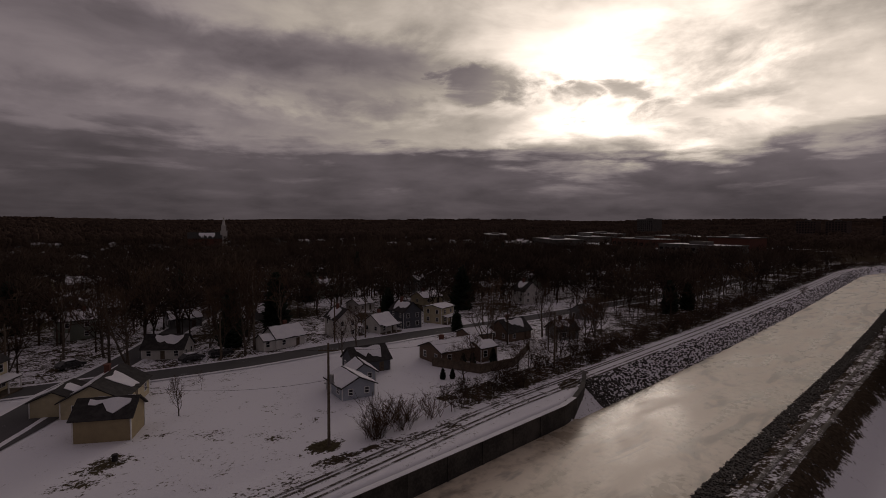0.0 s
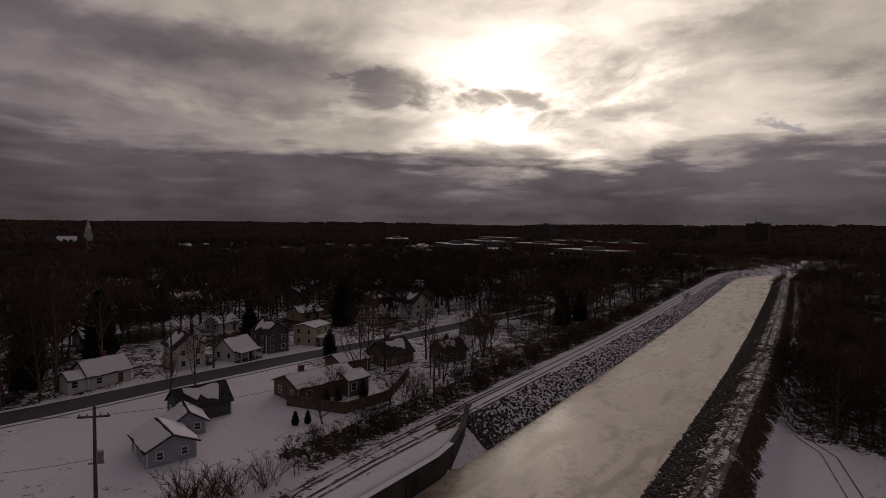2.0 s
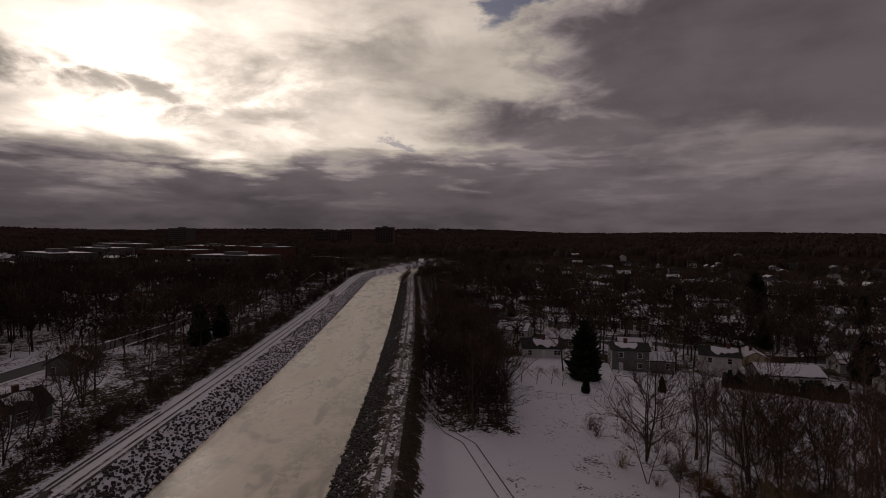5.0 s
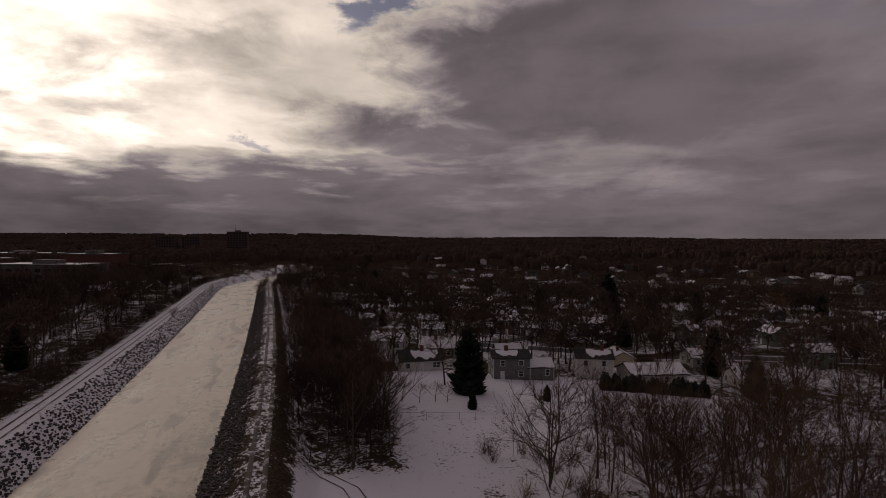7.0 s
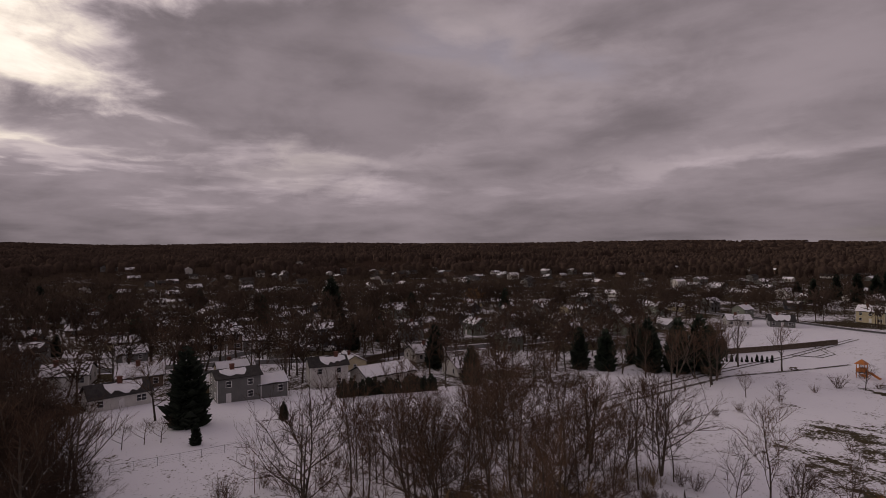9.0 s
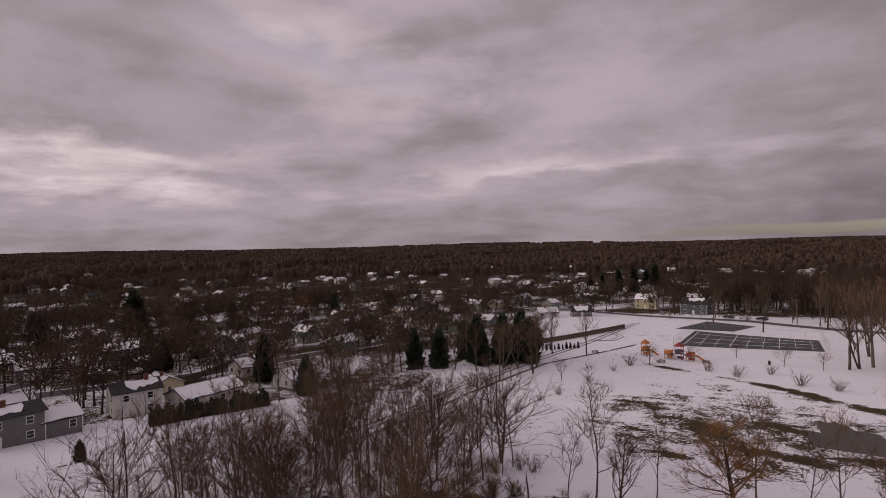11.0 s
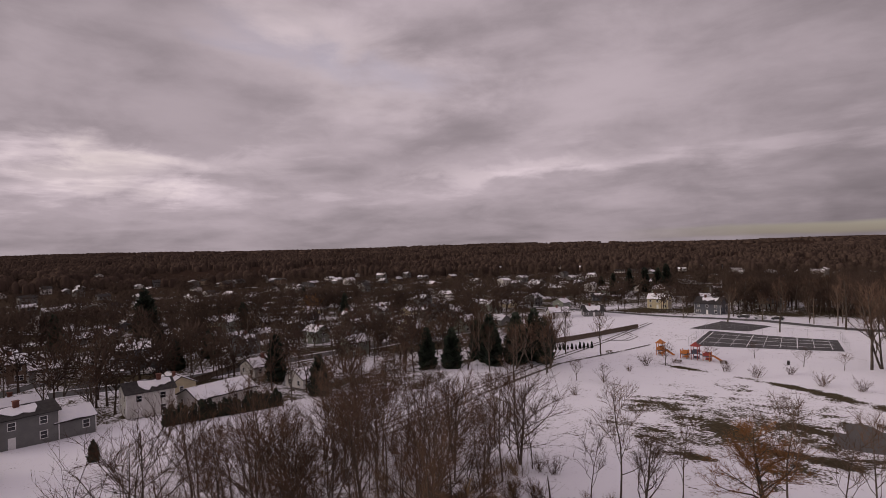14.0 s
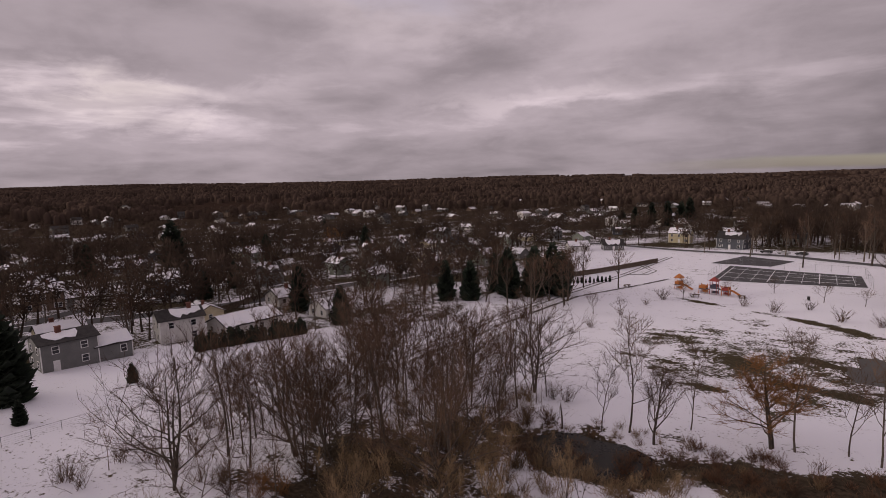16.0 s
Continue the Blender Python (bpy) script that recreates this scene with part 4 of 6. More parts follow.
home(3, 3.5, 104.5, 53, 9, 7, 2, 2.2, SIDE_CREAM, "cream two-storey house at the street corner", snow=0.3, porch=True)
home(4, 46.8, 68.2, 78, 6.6, 5.2, 1, 1.2, SIDE_BLUE, "pale blue sided garage with snow on its roof", snow=0.85, chimney=False, category="garage", name="garage", wall_h=1.95)
home(5, 56.3, 77.0, -12, 8.0, 6.5, 1, 2.4, SIDE_DARK, "slate sided bungalow with a dark patchy roof", snow=0.3, chimney=False, k=0.85)
home(6, 52.0, 72.8, 70, 4.4, 4.0, 1, 1.3, SIDE_BLUE, "small pale blue shed with snow-capped roof", snow=0.85, chimney=False, category="shed", name="shed", wall_h=1.75)
home(7, 73.0, 71.5, -8, 11.5, 7.5, 1, 1.4, SIDE_BROWN, "long brown ranch house under full roof snow", snow=0.95, wing=(4.5, -3.6, 4.2, 4.5, 2.6, 0.9, SIDE_BROWN, 0), k=0.95)
home(8, 84.5, 76.5, -8, 6, 5, 1, 1.0, SIDE_BROWN, "low brown garage beside the ranch house", snow=0.95, chimney=False, windows=False, category="garage", name="garage")
home(9, 95.0, 75.0, -6, 8.5, 7.0, 1, 2.8, SIDE_BROWN, "brown weathered house with a bare dark roof", snow=0.12, k=0.85)
home(10, 104.5, 67.5, -20, 6.5, 6.0, 1, 2.2, SIDE_GREY, "small grey house behind the canal bank", snow=0.3, k=0.85)
home(11, 97.0, 100.5, 14, 7.0, 6.5, 2, 0.7, SIDE_CREAM, "cream two-storey house with a low roof and porch", snow=0.95, porch=True, chimney=False, k=0.85)
home(12, 77.0, 100.0, 10, 6.5, 6.5, 1, 2.4, SIDE_WHITE, "white cottage with a snowy porch", porch=True, k=0.85)
home(13, 68.0, 102.5, 80, 8.0, 6.0, 2, 2.6, SIDE_WHITE, "white two-storey gabled house with porch", snow=0.7, porch=True, k=0.85)
home(14, 54.5, 104.0, 5, 8.0, 6.5, 1, 2.4, SIDE_WHITE, "white gabled house with a snowy roof", wing=(-5.2, -1.0, 4.0, 4.0, 2.4, 1.2, SIDE_WHITE, 0), k=0.85)
home(15, 93.0, 130.0, 10, 7.5, 6.0, 1, 1.6, SIDE_WHITE, "white outbuilding with a snowy roof", chimney=False, k=0.85)
home(16, 34.0, 111.5, -40, 9.0, 6.0, 1, 2.6, SIDE_WHITE, "white house with a dark bare gable roof", snow=0.15, chimney=False, k=0.85)
home(17, 40.0, 214.0, -15, 11, 8, 2, 2.4, SIDE_WHITE, "white two-storey house among bare trees")
home(18, 141.0, 105.0, 70, 8.5, 7.0, 2, 3.2, SIDE_WHITE, "white victorian house with steep gable and porch", snow=0.3, porch=True, k=0.85)
home(19, 131.0, 77.0, 0, 9.0, 7.0, 1, 2.2, SIDE_GREY, "grey house with snow on its roof", snow=0.8, k=0.85)
home(20, 86.0, 101.0, 80, 8.0, 6.0, 2, 2.6, SIDE_DARK, "dark two-storey house between white ones", snow=0.4, k=0.85)
home(21, 152.0, -37.0, 78, 8.2, 7.0, 2, 1.1, SIDE_GREY, "grey two-storey house with a low snowy side wing", snow=0.45, wing_snow=0.95, wing=(-6.6, 0.3, 5.8, 6.0, 2.6, 1.4, SIDE_GREY, 0))
home(22, 151.0, -58.0, 66, 8.2, 7.0, 2, 1.4, SIDE_WHITE, "pale cream two-storey house with chimney", snow=0.45)
home(23, 145.5, -70.0, 80, 13.0, 8.0, 1, 1.7, SIDE_WHITE, "long white ranch house under full roof snow", snow=0.97, chimney=False)
home(24, 209.0, -61.0, 64, 9.0, 7.0, 2, 1.8, SIDE_BROWN, "brown two-storey house with attached garage", snow=0.9, wing=(-8.2, 1.0, 7.0, 6.5, 2.7, 1.5, SIDE_GREY, 1))
home(25, 205.5, -92.0, 54, 9.0, 7.0, 2, 1.6, SIDE_DARK, "dark two-storey colonial with white upper floor", snow=0.95, wing=(7.5, 0.5, 5.5, 6.0, 2.6, 1.3, SIDE_GREY, 1))
home(26, 161.5, -18.5, 88, 10.0, 6.5, 1, 1.8, SIDE_WHITE, "low white house behind fruit trees", snow=0.6)
home(27, 187.0, -16.0, 64, 9.0, 7.0, 1, 1.9, SIDE_WHITE, "white bungalow with a snow-covered roof")
home(28, 176.0, -27.0, 70, 9.0, 7.0, 1, 1.9, SIDE_BROWN, "red-brown bungalow with snow on the roof")
home(29, 49.0, -262.0, -24, 11.5, 8.0, 2, 2.6, SIDE_DARK, "slate two-storey house with white windows by the park", snow=0.1)
home(30, 160.0, -98.0, 76, 9.5, 7.0, 1, 1.8, SIDE_WHITE, "white bungalow half hidden by trees")
home(31, 140.0, -93.0, 76, 9.0, 7.0, 1, 1.8, SIDE_WHITE, "white bungalow half hidden by trees")
home(32, 112.0, -232.0, 30, 9.0, 7.0, 1, 1.9, SIDE_WHITE, "white bungalow near the park road")
home(33, 98.0, -240.0, 20, 9.0, 7.0, 1, 2.2, SIDE_GREY, "grey gabled house near the park road", snow=0.8)
home(34, 72.0, -280.0, -10, 10.0, 7.5, 2, 2.2, SIDE_CREAM, "cream gabled house near the park road", snow=0.9)

KITS = [
    home(41, 118.0, 128.0, 0, 9.0, 7.0, 1, 1.8, SIDE_CREAM, "cream bungalow with snow-covered roof", plain=True, k=0.9),
    home(42, 100.0, 160.0, 5, 8.0, 6.5, 2, 2.0, SIDE_GREEN, "sage-grey two-storey gabled house", snow=0.85, plain=True, k=0.9),
    home(43, 133.0, 150.0, 0, 7.5, 6.5, 2, 2.2, SIDE_GREY, "grey two-storey house with patchy roof", snow=0.4, plain=True, k=0.9),
    home(44, 150.0, 130.0, 0, 10.0, 7.0, 1, 1.8, SIDE_BROWN, "brown bungalow with snowy roof", snow=0.9, plain=True, chimney=False, k=0.9),
    home(45, 66.0, 135.0, 0, 8.0, 6.5, 1, 2.0, SIDE_GREY, "grey cottage with snowy roof", snow=0.95, chimney=False, plain=True, k=0.9),
    home(46, 80.0, 165.0, 0, 8.5, 7.0, 1, 2.4, SIDE_DARK, "slate house with dark bare roof", snow=0.15, plain=True, k=0.9),
]


def free(x, y, gap):
    s = y - float(bend(x))
    if -14 < s < 60 or (x > 430 and -50 < s < 75 and x < 760):
        return False
    if -30 < x < 118 and -235 < y < 0:
        return False
    if -30 < x < 130 and 0 < y < 110:
        return False
    if 380 < x < 540 and 110 < y < 330:
        return False
    return all(math.hypot(x - a, y - b) > gap + c for a, b, c in HOMES)


def fill_rows(seed, origin, along_dir, offsets, lo, hi, step, limit):
    r = random.Random(seed)
    d = Vector(along_dir).normalized()
    n = Vector((-d.y, d.x))
    yaw = math.degrees(math.atan2(d.y, d.x))
    for o in offsets:
        t = lo + r.uniform(0, step)
        while t < hi:
            p = Vector(origin) + d * t + n * (o + r.uniform(-2, 2))
            t += step * r.uniform(0.85, 1.35)
            if p.length < limit and free(p.x, p.y, 8):
                HOMES.append((p.x, p.y, 5))
                copy_thing(r.choice(KITS), on_ground(p.x, p.y, yaw + r.choice((0, 0, 90, 180)) + r.uniform(-6, 6)))


fill_rows(3, (73, 92), (1, -0.09), (44, 74, 96, 126, 148), -130, 300, 23, 270)
fill_rows(4, (188, -42), (-0.25, -0.97), (-16, 16, 40, 70, 90, 118), -40, 230, 22, 320)
fill_rows(5, (60, -300), (-1, -0.2), (20, 50), -60, 60, 26, 380)


def far_houses(seed, spots, label):
    """Small far houses joined: walls, dark windows, roof and the snow on it."""
    r = random.Random(seed)
    v, f, mi = [], [], []
    for x, y, yaw in spots:
        L, W, e, rise = r.uniform(7, 11), r.uniform(6, 7.5), r.choice((2.5, 2.5, 2.5, 4.8)), r.uniform(1.3, 2.0)
        g = Geo().gable(-L / 2, L / 2, -W / 2, W / 2, -1, e, rise)
        marks = [r.choice((0, 4, 4, 5))] * len(g.f)
        for s in (-1, 1):
            for u in (-L / 3, 0, L / 3):
                n0 = len(g.f)
                g.box(u - 0.5, u + 0.5, s * W / 2 - 0.04, s * W / 2 + 0.04, 0.9, 2.2)
                marks += [2] * (len(g.f) - n0)
            n0 = len(g.f)
            g.slab((-(L / 2 + 0.4) * s, -s * (W / 2 + 0.4), e - 0.2), ((L / 2 + 0.4) * s, -s * (W / 2 + 0.4), e - 0.2), ((L / 2 + 0.4) * s, 0, e + rise), (-(L / 2 + 0.4) * s, 0, e + rise), 0.2)
            marks += [1 if r.random() < 0.5 else 3] * (len(g.f) - n0)
        m = on_ground(x, y, yaw)
        k = len(v)
        v += [tuple(m @ Vector(p)) for p in g.v]
        f += [tuple(i + k for i in q) for q in g.f]
        mi += marks
    ob = mesh_object("far_houses", v, f, SIDE_WHITE)
    for mat in (M_SNOW, M_GLASS, M_SHINGLE, SIDE_GREY, SIDE_BROWN):
        ob.data.materials.append(mat)
    ob.data.polygons.foreach_set("material_index", mi)
    return tagged(ob, label, "houses", kind="stuff")


def far_spots(seed, n, r0, r1, a0, a1, base):
    r, out = random.Random(seed), []
    while len(out) < n:
        d, a = r.uniform(r0, r1), radians(r.uniform(a0, a1))
        x, y = 40 + d * math.cos(a), d * math.sin(a)
        n -= 0.02
        if free(x, y, 7):
            HOMES.append((x, y, 4))
            out.append((x, y, base + r.choice((0, 90)) + r.uniform(-8, 8)))
    return out


far_houses(8, far_spots(81, 170, 240, 720, 12, 118, 0), "far small houses with snowy roofs among trees")
far_houses(9, far_spots(82, 190, 290, 760, -112, -10, 76), "far small houses with snowy roofs among trees")


# ---- town centre far off ----
def block(x, y, yaw, L, W, h, mat, label, floors, bays, snow=True, name="building", category="building"):
    ob = thing(name, on_ground(x, y, yaw), label, category)
    HOMES.append((x, y, max(L, W) * 0.5))
    part("wall", Geo().box(-L / 2, L / 2, -W / 2, W / 2, -2, h), mat, ob)
    part("parapet", Geo().box(-L / 2 - 0.3, L / 2 + 0.3, -W / 2 - 0.3, -W / 2 + 0.4, h, h + 0.7).box(-L / 2 - 0.3, L / 2 + 0.3, W / 2 - 0.4, W / 2 + 0.3, h, h + 0.7).box(-L / 2 - 0.3, -L / 2 + 0.4, -W / 2 + 0.4, W / 2 - 0.4, h, h + 0.7).box(L / 2 - 0.4, L / 2 + 0.3, -W / 2 + 0.4, W / 2 - 0.4, h, h + 0.7), M_CONCRETE, ob)
    if snow:
        part("roof_snow", Geo().box(-L / 2 + 0.5, L / 2 - 0.5, -W / 2 + 0.5, W / 2 - 0.5, h, h + 0.5), M_SNOW, ob, "flat snowy roof")
    part("plant_room", Geo().box(-L / 8, L / 8, -W / 6, W / 6, h, h + 3.0), M_CONCRETE, ob)
    for s in (-1, 1):
        for i in range(floors):
            z = 1.2 + (h - 1.5) * i / floors
            if bays:
                for k in range(bays):
                    u = -L / 2 + L * (k + 0.5) / bays
                    w = L / bays * 0.3
                    part("window", Geo().box(u - w, u + w, s * W / 2 - 0.05, s * W / 2 + 0.06, z, z + (h - 1.5) / floors * 0.55), M_GLASS, ob)
    return ob


block(489, 147, 74, 36, 24, 13.5, M_BRICK, "windowless dark red brick block", 1, 0)
block(424, 152, 72, 58, 26, 9.0, M_CONCRETE, "low concrete deck with a snowy flat roof", 2, 10)
block(418, 277, 52, 62, 28, 10.5, M_CONCRETE, "low concrete building with open dark bays", 2, 10)
block(560, 260, 65, 70, 30, 8, M_BRICK, "wide low building with snowy roof", 1, 8)
block(640, 380, 55, 80, 34, 8, M_CONCRETE, "wide low building with snowy roof", 1, 8)
block(760, 300, 65, 90, 36, 9, M_BRICK, "wide low building with snowy roof", 1, 8)
block(620, 520, 40, 80, 34, 8, M_CONCRETE, "wide low building with snowy roof", 1, 8)
block(860, 480, 55, 110, 40, 9, M_CONCRETE, "wide low building with snowy roof", 1, 8)
block(1066, 96, 85, 34, 22, 38, M_DARK_BRICK, "dark brick high-rise with roof mast", 9, 7, False, "tower_block", "tower")
block(1298, 207, 80, 36, 24, 31, M_DARK_BRICK, "dark brick residential slab block", 9, 7, False, "tower_block", "tower")
block(1292, 256, 80, 36, 24, 31, M_DARK_BRICK, "dark brick residential slab block", 9, 7, False, "tower_block", "tower")
block(1110, 505, 65, 48, 24, 34, M_CONCRETE, "pale grey office slab far off", 8, 8, False, "tower_block", "tower")
mast = thing("roof_mast", pose(1062, 100, ground_at(1066, 96) + 41), "thin aerial mast on the high-rise roof", "mast")
part("pole", Geo().tube([(0, 0, 0), (0, 0, 5), (0, 0, 10)], [0.35, 0.25, 0.12], 6), M_METAL, mast)


# snowy car parks and lots between the far buildings
for x, y, w, d, turn in ((520, 210, 50, 40, 60), (470, 330, 60, 34, 40), (600, 330, 90, 40, 30), (700, 440, 110, 46, 40), (560, 430, 70, 34, 40), (800, 380, 120, 40, 60), (380, 200, 34, 26, 50), (930, 560, 160, 60, 50), (780, 620, 140, 50, 40), (640, 150, 60, 40, 70), (330, 130, 26, 20, 60)):
    c, k = math.cos(radians(turn)), math.sin(radians(turn))
    HOMES.append((x, y, w * 0.42))
    pad("snowy_lot", [(x + c * a * w / 2 - k * b * d / 2, y + k * a * w / 2 + c * b * d / 2) for a, b in ((-1, -1), (1, -1), (1, 1), (-1, 1))], M_SNOW, "open snow-covered lot between far buildings", "lot", 0.25)


def church():
    ob = thing("church", on_ground(228, 562, -20), "white church with a tall stepped steeple", "church")
    part("wall", Geo().gable(-34, -2, -8, 8, -2, 8, 6), M_BRICK, ob)
    add_roof(ob, 77, 32, 16, 8, 6, 0.4, 0.5, -18)
    part("tower", Geo().box(-3.4, 3.4, -3.4, 3.4, -2, 15).box(-3.8, 3.8, -3.8, 3.8, 15, 15.6), SIDE_WHITE, ob, "white square bell tower")
    part("belfry", Geo().box(-2.4, 2.4, -2.4, 2.4, 15.6, 20.5).box(-2.8, 2.8, -2.8, 2.8, 20.5, 21), SIDE_WHITE, ob)
    part("spire", Geo().tube([(0, 0, 21), (0, 0, 25), (0, 0, 31)], [2.0, 1.1, 0.05], 8), SIDE_WHITE, ob, "tapering white spire")


church()

# ---- trees and shrubs ----
A1 = tree_kind("tall slender bare tree with fine twigs", 11, h=12, radius=0.11, clear=0.3, limbs=12, kids=(5, 4, 3), spread=0.85, lift=0.12, crown_w=0.34)
A2 = tree_kind("spreading bare tree with several leaning stems", 12, h=12, radius=0.17, clear=0.2, limbs=8, kids=(5, 4, 3), spread=1.15, lift=0.05, stems=3, crown_w=0.52)
A3 = tree_kind("broad bare tree with a rounded crown", 13, h=12, radius=0.24, clear=0.28, limbs=12, kids=(6, 5, 3), spread=1.1, lift=0.1, crown_w=0.5)
A4 = tree_kind("thin bare sapling with upright branches", 14, h=10, radius=0.08, clear=0.26, limbs=10, kids=(4, 3, 3), spread=0.75, lift=0.12, crown_w=0.30)
A6 = tree_kind("leaning bare tree with crooked open branches", 17, h=12, radius=0.13, clear=0.3, limbs=9, kids=(4, 4, 3), spread=1.0, lift=0.04, stems=2, crown_w=0.40)
A7 = tree_kind("tall thin bare tree with a forked top", 18, h=13, radius=0.12, clear=0.42, limbs=9, kids=(4, 4, 3), spread=0.8, lift=0.16, crown_w=0.30)
A5 = tree_kind("dense upright bare tree in the snow", 15, h=12, radius=0.2, clear=0.16, limbs=18, kids=(6, 5, 3), spread=0.75, lift=0.25, crown_w=0.34)
B1 = tree_kind("bare winter tree with a wide crown", 21, h=13, radius=0.26, clear=0.28, limbs=11, kids=(5, 4, 1), spread=1.0, lift=0.12, fine=1.6, crown_w=0.46)
B2 = tree_kind("bare winter tree with an upright crown", 22, h=14, radius=0.24, clear=0.3, limbs=11, kids=(5, 4, 1), spread=0.7, lift=0.2, fine=1.6, crown_w=0.33)
B3 = tree_kind("bare winter tree with forked trunk", 23, h=13, radius=0.24, clear=0.25, limbs=7, kids=(5, 4, 1), spread=0.9, lift=0.12, fine=1.6, stems=2, crown_w=0.4)
ORANGE = tree_kind("leaning willow with tawny orange twigs", 31, None, M_WILLOW, "bare trees", "willow", h=12, radius=0.26, clear=0.25, limbs=11, kids=(8, 7, 3), spread=1.0, lift=0.02, stems=2, fine=1.35, crown_w=0.40)
SHOOTS = tree_kind("clump of tall tan saplings in brush", 16, None, M_TWIG_TAN, "saplings by the pond", "sapling", h=8, radius=0.05, clear=0.25, limbs=7, kids=(4, 3, 2), spread=0.4, lift=0.25, stems=3, crown_w=0.2)
TAN_BRUSH = Kind("brush", "dense tan brush and reeds in the snow", "shrub", "brush by the pond", [("stem_clump", bush_geo(41, 2.4, 2.6, 34, 6, 0.02), M_TWIG_TAN)])
BRUSH = Kind("brush", "tangled dark bare brush", "shrub", "brush on the banks", [("stem_clump", bush_geo(42, 3.0, 3.0, 26, 8, 0.025), M_TWIG)])
SHRUB = Kind("shrub", "rounded bare garden shrub in snow", "shrub", "park shrubs", [("stem_clump", bush_geo(43, 2.0, 2.0, 26, 7, 0.018), M_TWIG)])
S1 = Kind("spruce", "tall dark spruce with drooping boughs", "conifer", "conifers", [(n, g, m) for (n, m), g in zip((("trunk", M_BARK), ("foliage", M_NEEDLE)), spruce_tree(51, 14, 3.9))])
S2 = Kind("spruce", "broad dark spruce with ragged outline", "conifer", "conifers", [(n, g, m) for (n, m), g in zip((("trunk", M_BARK), ("foliage", M_NEEDLE)), spruce_tree(52, 12, 4.0))])
CEDAR = Kind("arborvitae", "narrow dark arborvitae in a tight hedge row", "conifer", "hedge behind the ranch house", [(n, g, m) for (n, m), g in zip((("trunk", M_BARK), ("foliage", M_NEEDLE)), spruce_tree(53, 4.6, 1.15))])
pr = random.Random(99)


def scatter(kinds, n, x0, x1, y0, y1, lo, hi, follow=False, gap=0.0):
    for _ in range(n):
        x, y = pr.uniform(x0, x1), pr.uniform(y0, y1)
        if follow:
            y += float(bend(x))
        if gap and any(math.hypot(x - a, y - b) < c + gap for a, b, c in HOMES):
            continue
        pr.choice(kinds).plant(x, y, pr.uniform(lo, hi), pr.uniform(0, 360))


# single trees of the park and the wood's edge
for kind, x, y, scale, turn in (
    (A1, 62, -53, 1.18, 10), (A4, 65, -52, 0.98, 50), (A4, 55.5, -57, 1.05, 120), (A5, 59, -51, 0.80, 30), (A1, 45, -56, 1.15, 200), (ORANGE, 47.3, -56, 0.9, 20),
    (A1, 37.5, -56, 1.05, 80), (A4, 40, -57.5, 1.1, 10), (A4, 34, -54, 1.1, 300), (A2, 99.4, -19.7, 1.25, 40), (A2, 81, -60, 0.72, 70), (A3, 107, -66, 1.12, 0), (A1, 95, -62, 1.15, 30),
    (B1, 80, -151, 0.92, 10), (B1, 125, -4.5, 0.78, 30), (A3, 145.5, -20, 0.88, 0), (A5, 24.3, 76, 0.44, 0), (A4, 31, 86, 0.3, 0), (A5, 45, 101.5, 1.3, 0), (A5, 41, 103, 1.2, 70), (B2, 48, 104, 1.2, 0), (B2, 57, 110, 1.0, 0), (B1, 56, 84, 0.6, 0),
    (B2, 116, 140, 1.1, 0), (B1, 95, 83, 0.9, 0), (B2, 101, 70.5, 0.95, 60), (B2, 88, 74, 1.0, 60), (B1, 62, 88, 0.7, 0), (B1, 26, 108, 0.7, 10), (B3, 10, 118, 0.9, 10), (B3, 6, 112, 0.7, 10)):
    kind.plant(x, y, scale, turn)
for x, y in ((136, -9), (135, -12), (135, -15), (134, -17)):
    A3.plant(x, y, 0.30, x * 7 + y, "small bare fruit tree in a row")
for x, y, s in ((91, -112, 0.3), (88, -120, 0.34), (80, -117, 0.36), (74, -118, 0.3), (62, -143, 0.42), (40, -160, 0.3), (30, -150, 0.34), (22, -148, 0.3), (51, -152, 0.3)):
    A3.plant(x, y, s * 1.2, x * 9 + y, "low spreading bare ornamental tree")
for x, y, s in ((66.8, -141.3, 1.5), (70, -132.6, 0.8), (84.9, -84.8, 1.25), (82.8, -90, 1.1), (80.6, -99, 0.75), (78, -105, 1.0), (41.6, -135.5, 1.4), (47.8, -140.5, 1.2), (34, -140.4, 1.1), (29.4, -130.4, 1.5), (22.9, -127.8, 1.3), (74, -119, 0.9), (60, -147, 0.7), (15, -121, 1.2)):
    SHRUB.plant(x, y, s * 1.35, x * 5)
scatter([A1, A6, A2, A7, A4, A4, A7, A6], 66, 73, 107, -67, -26, 0.75, 1.2)
ORANGE.plant(225.7, -198.7, 0.95, 40, "distant tawny orange tree between houses")
M_RUST = material("rust_stems", (0.085, 0.040, 0.022), (0.17, 0.085, 0.045), 0.5, 6, 0.95, bump=0.0)
OSIER = Kind("shrub", "dense orange-stemmed shrub at the wood's edge", "shrub", "brush by the pond", [("stem_clump", bush_geo(45, 3.2, 3.4, 46, 9, 0.022), M_WILLOW)])
for x, y, k in ((91.0, -22.6, 0.9), (89.2, -24.0, 0.8), (92.6, -24.6, 0.7)):
    OSIER.plant(x, y, k, x * 40)

scatter([A1, A7, A4, A6], 16, 84, 106, -36, -17, 0.7, 1.1)
scatter([BRUSH, TAN_BRUSH], 50, 70, 102, -60, -40, 0.6, 1.1)
scatter([BRUSH, BRUSH, TAN_BRUSH], 60, 70, 99, -46, -14, 0.6, 1.15)
scatter([SHOOTS], 26, 54, 88, -40, -22, 0.6, 1.0)
scatter([TAN_BRUSH], 60, 54, 88, -44, -29, 0.5, 1.0)
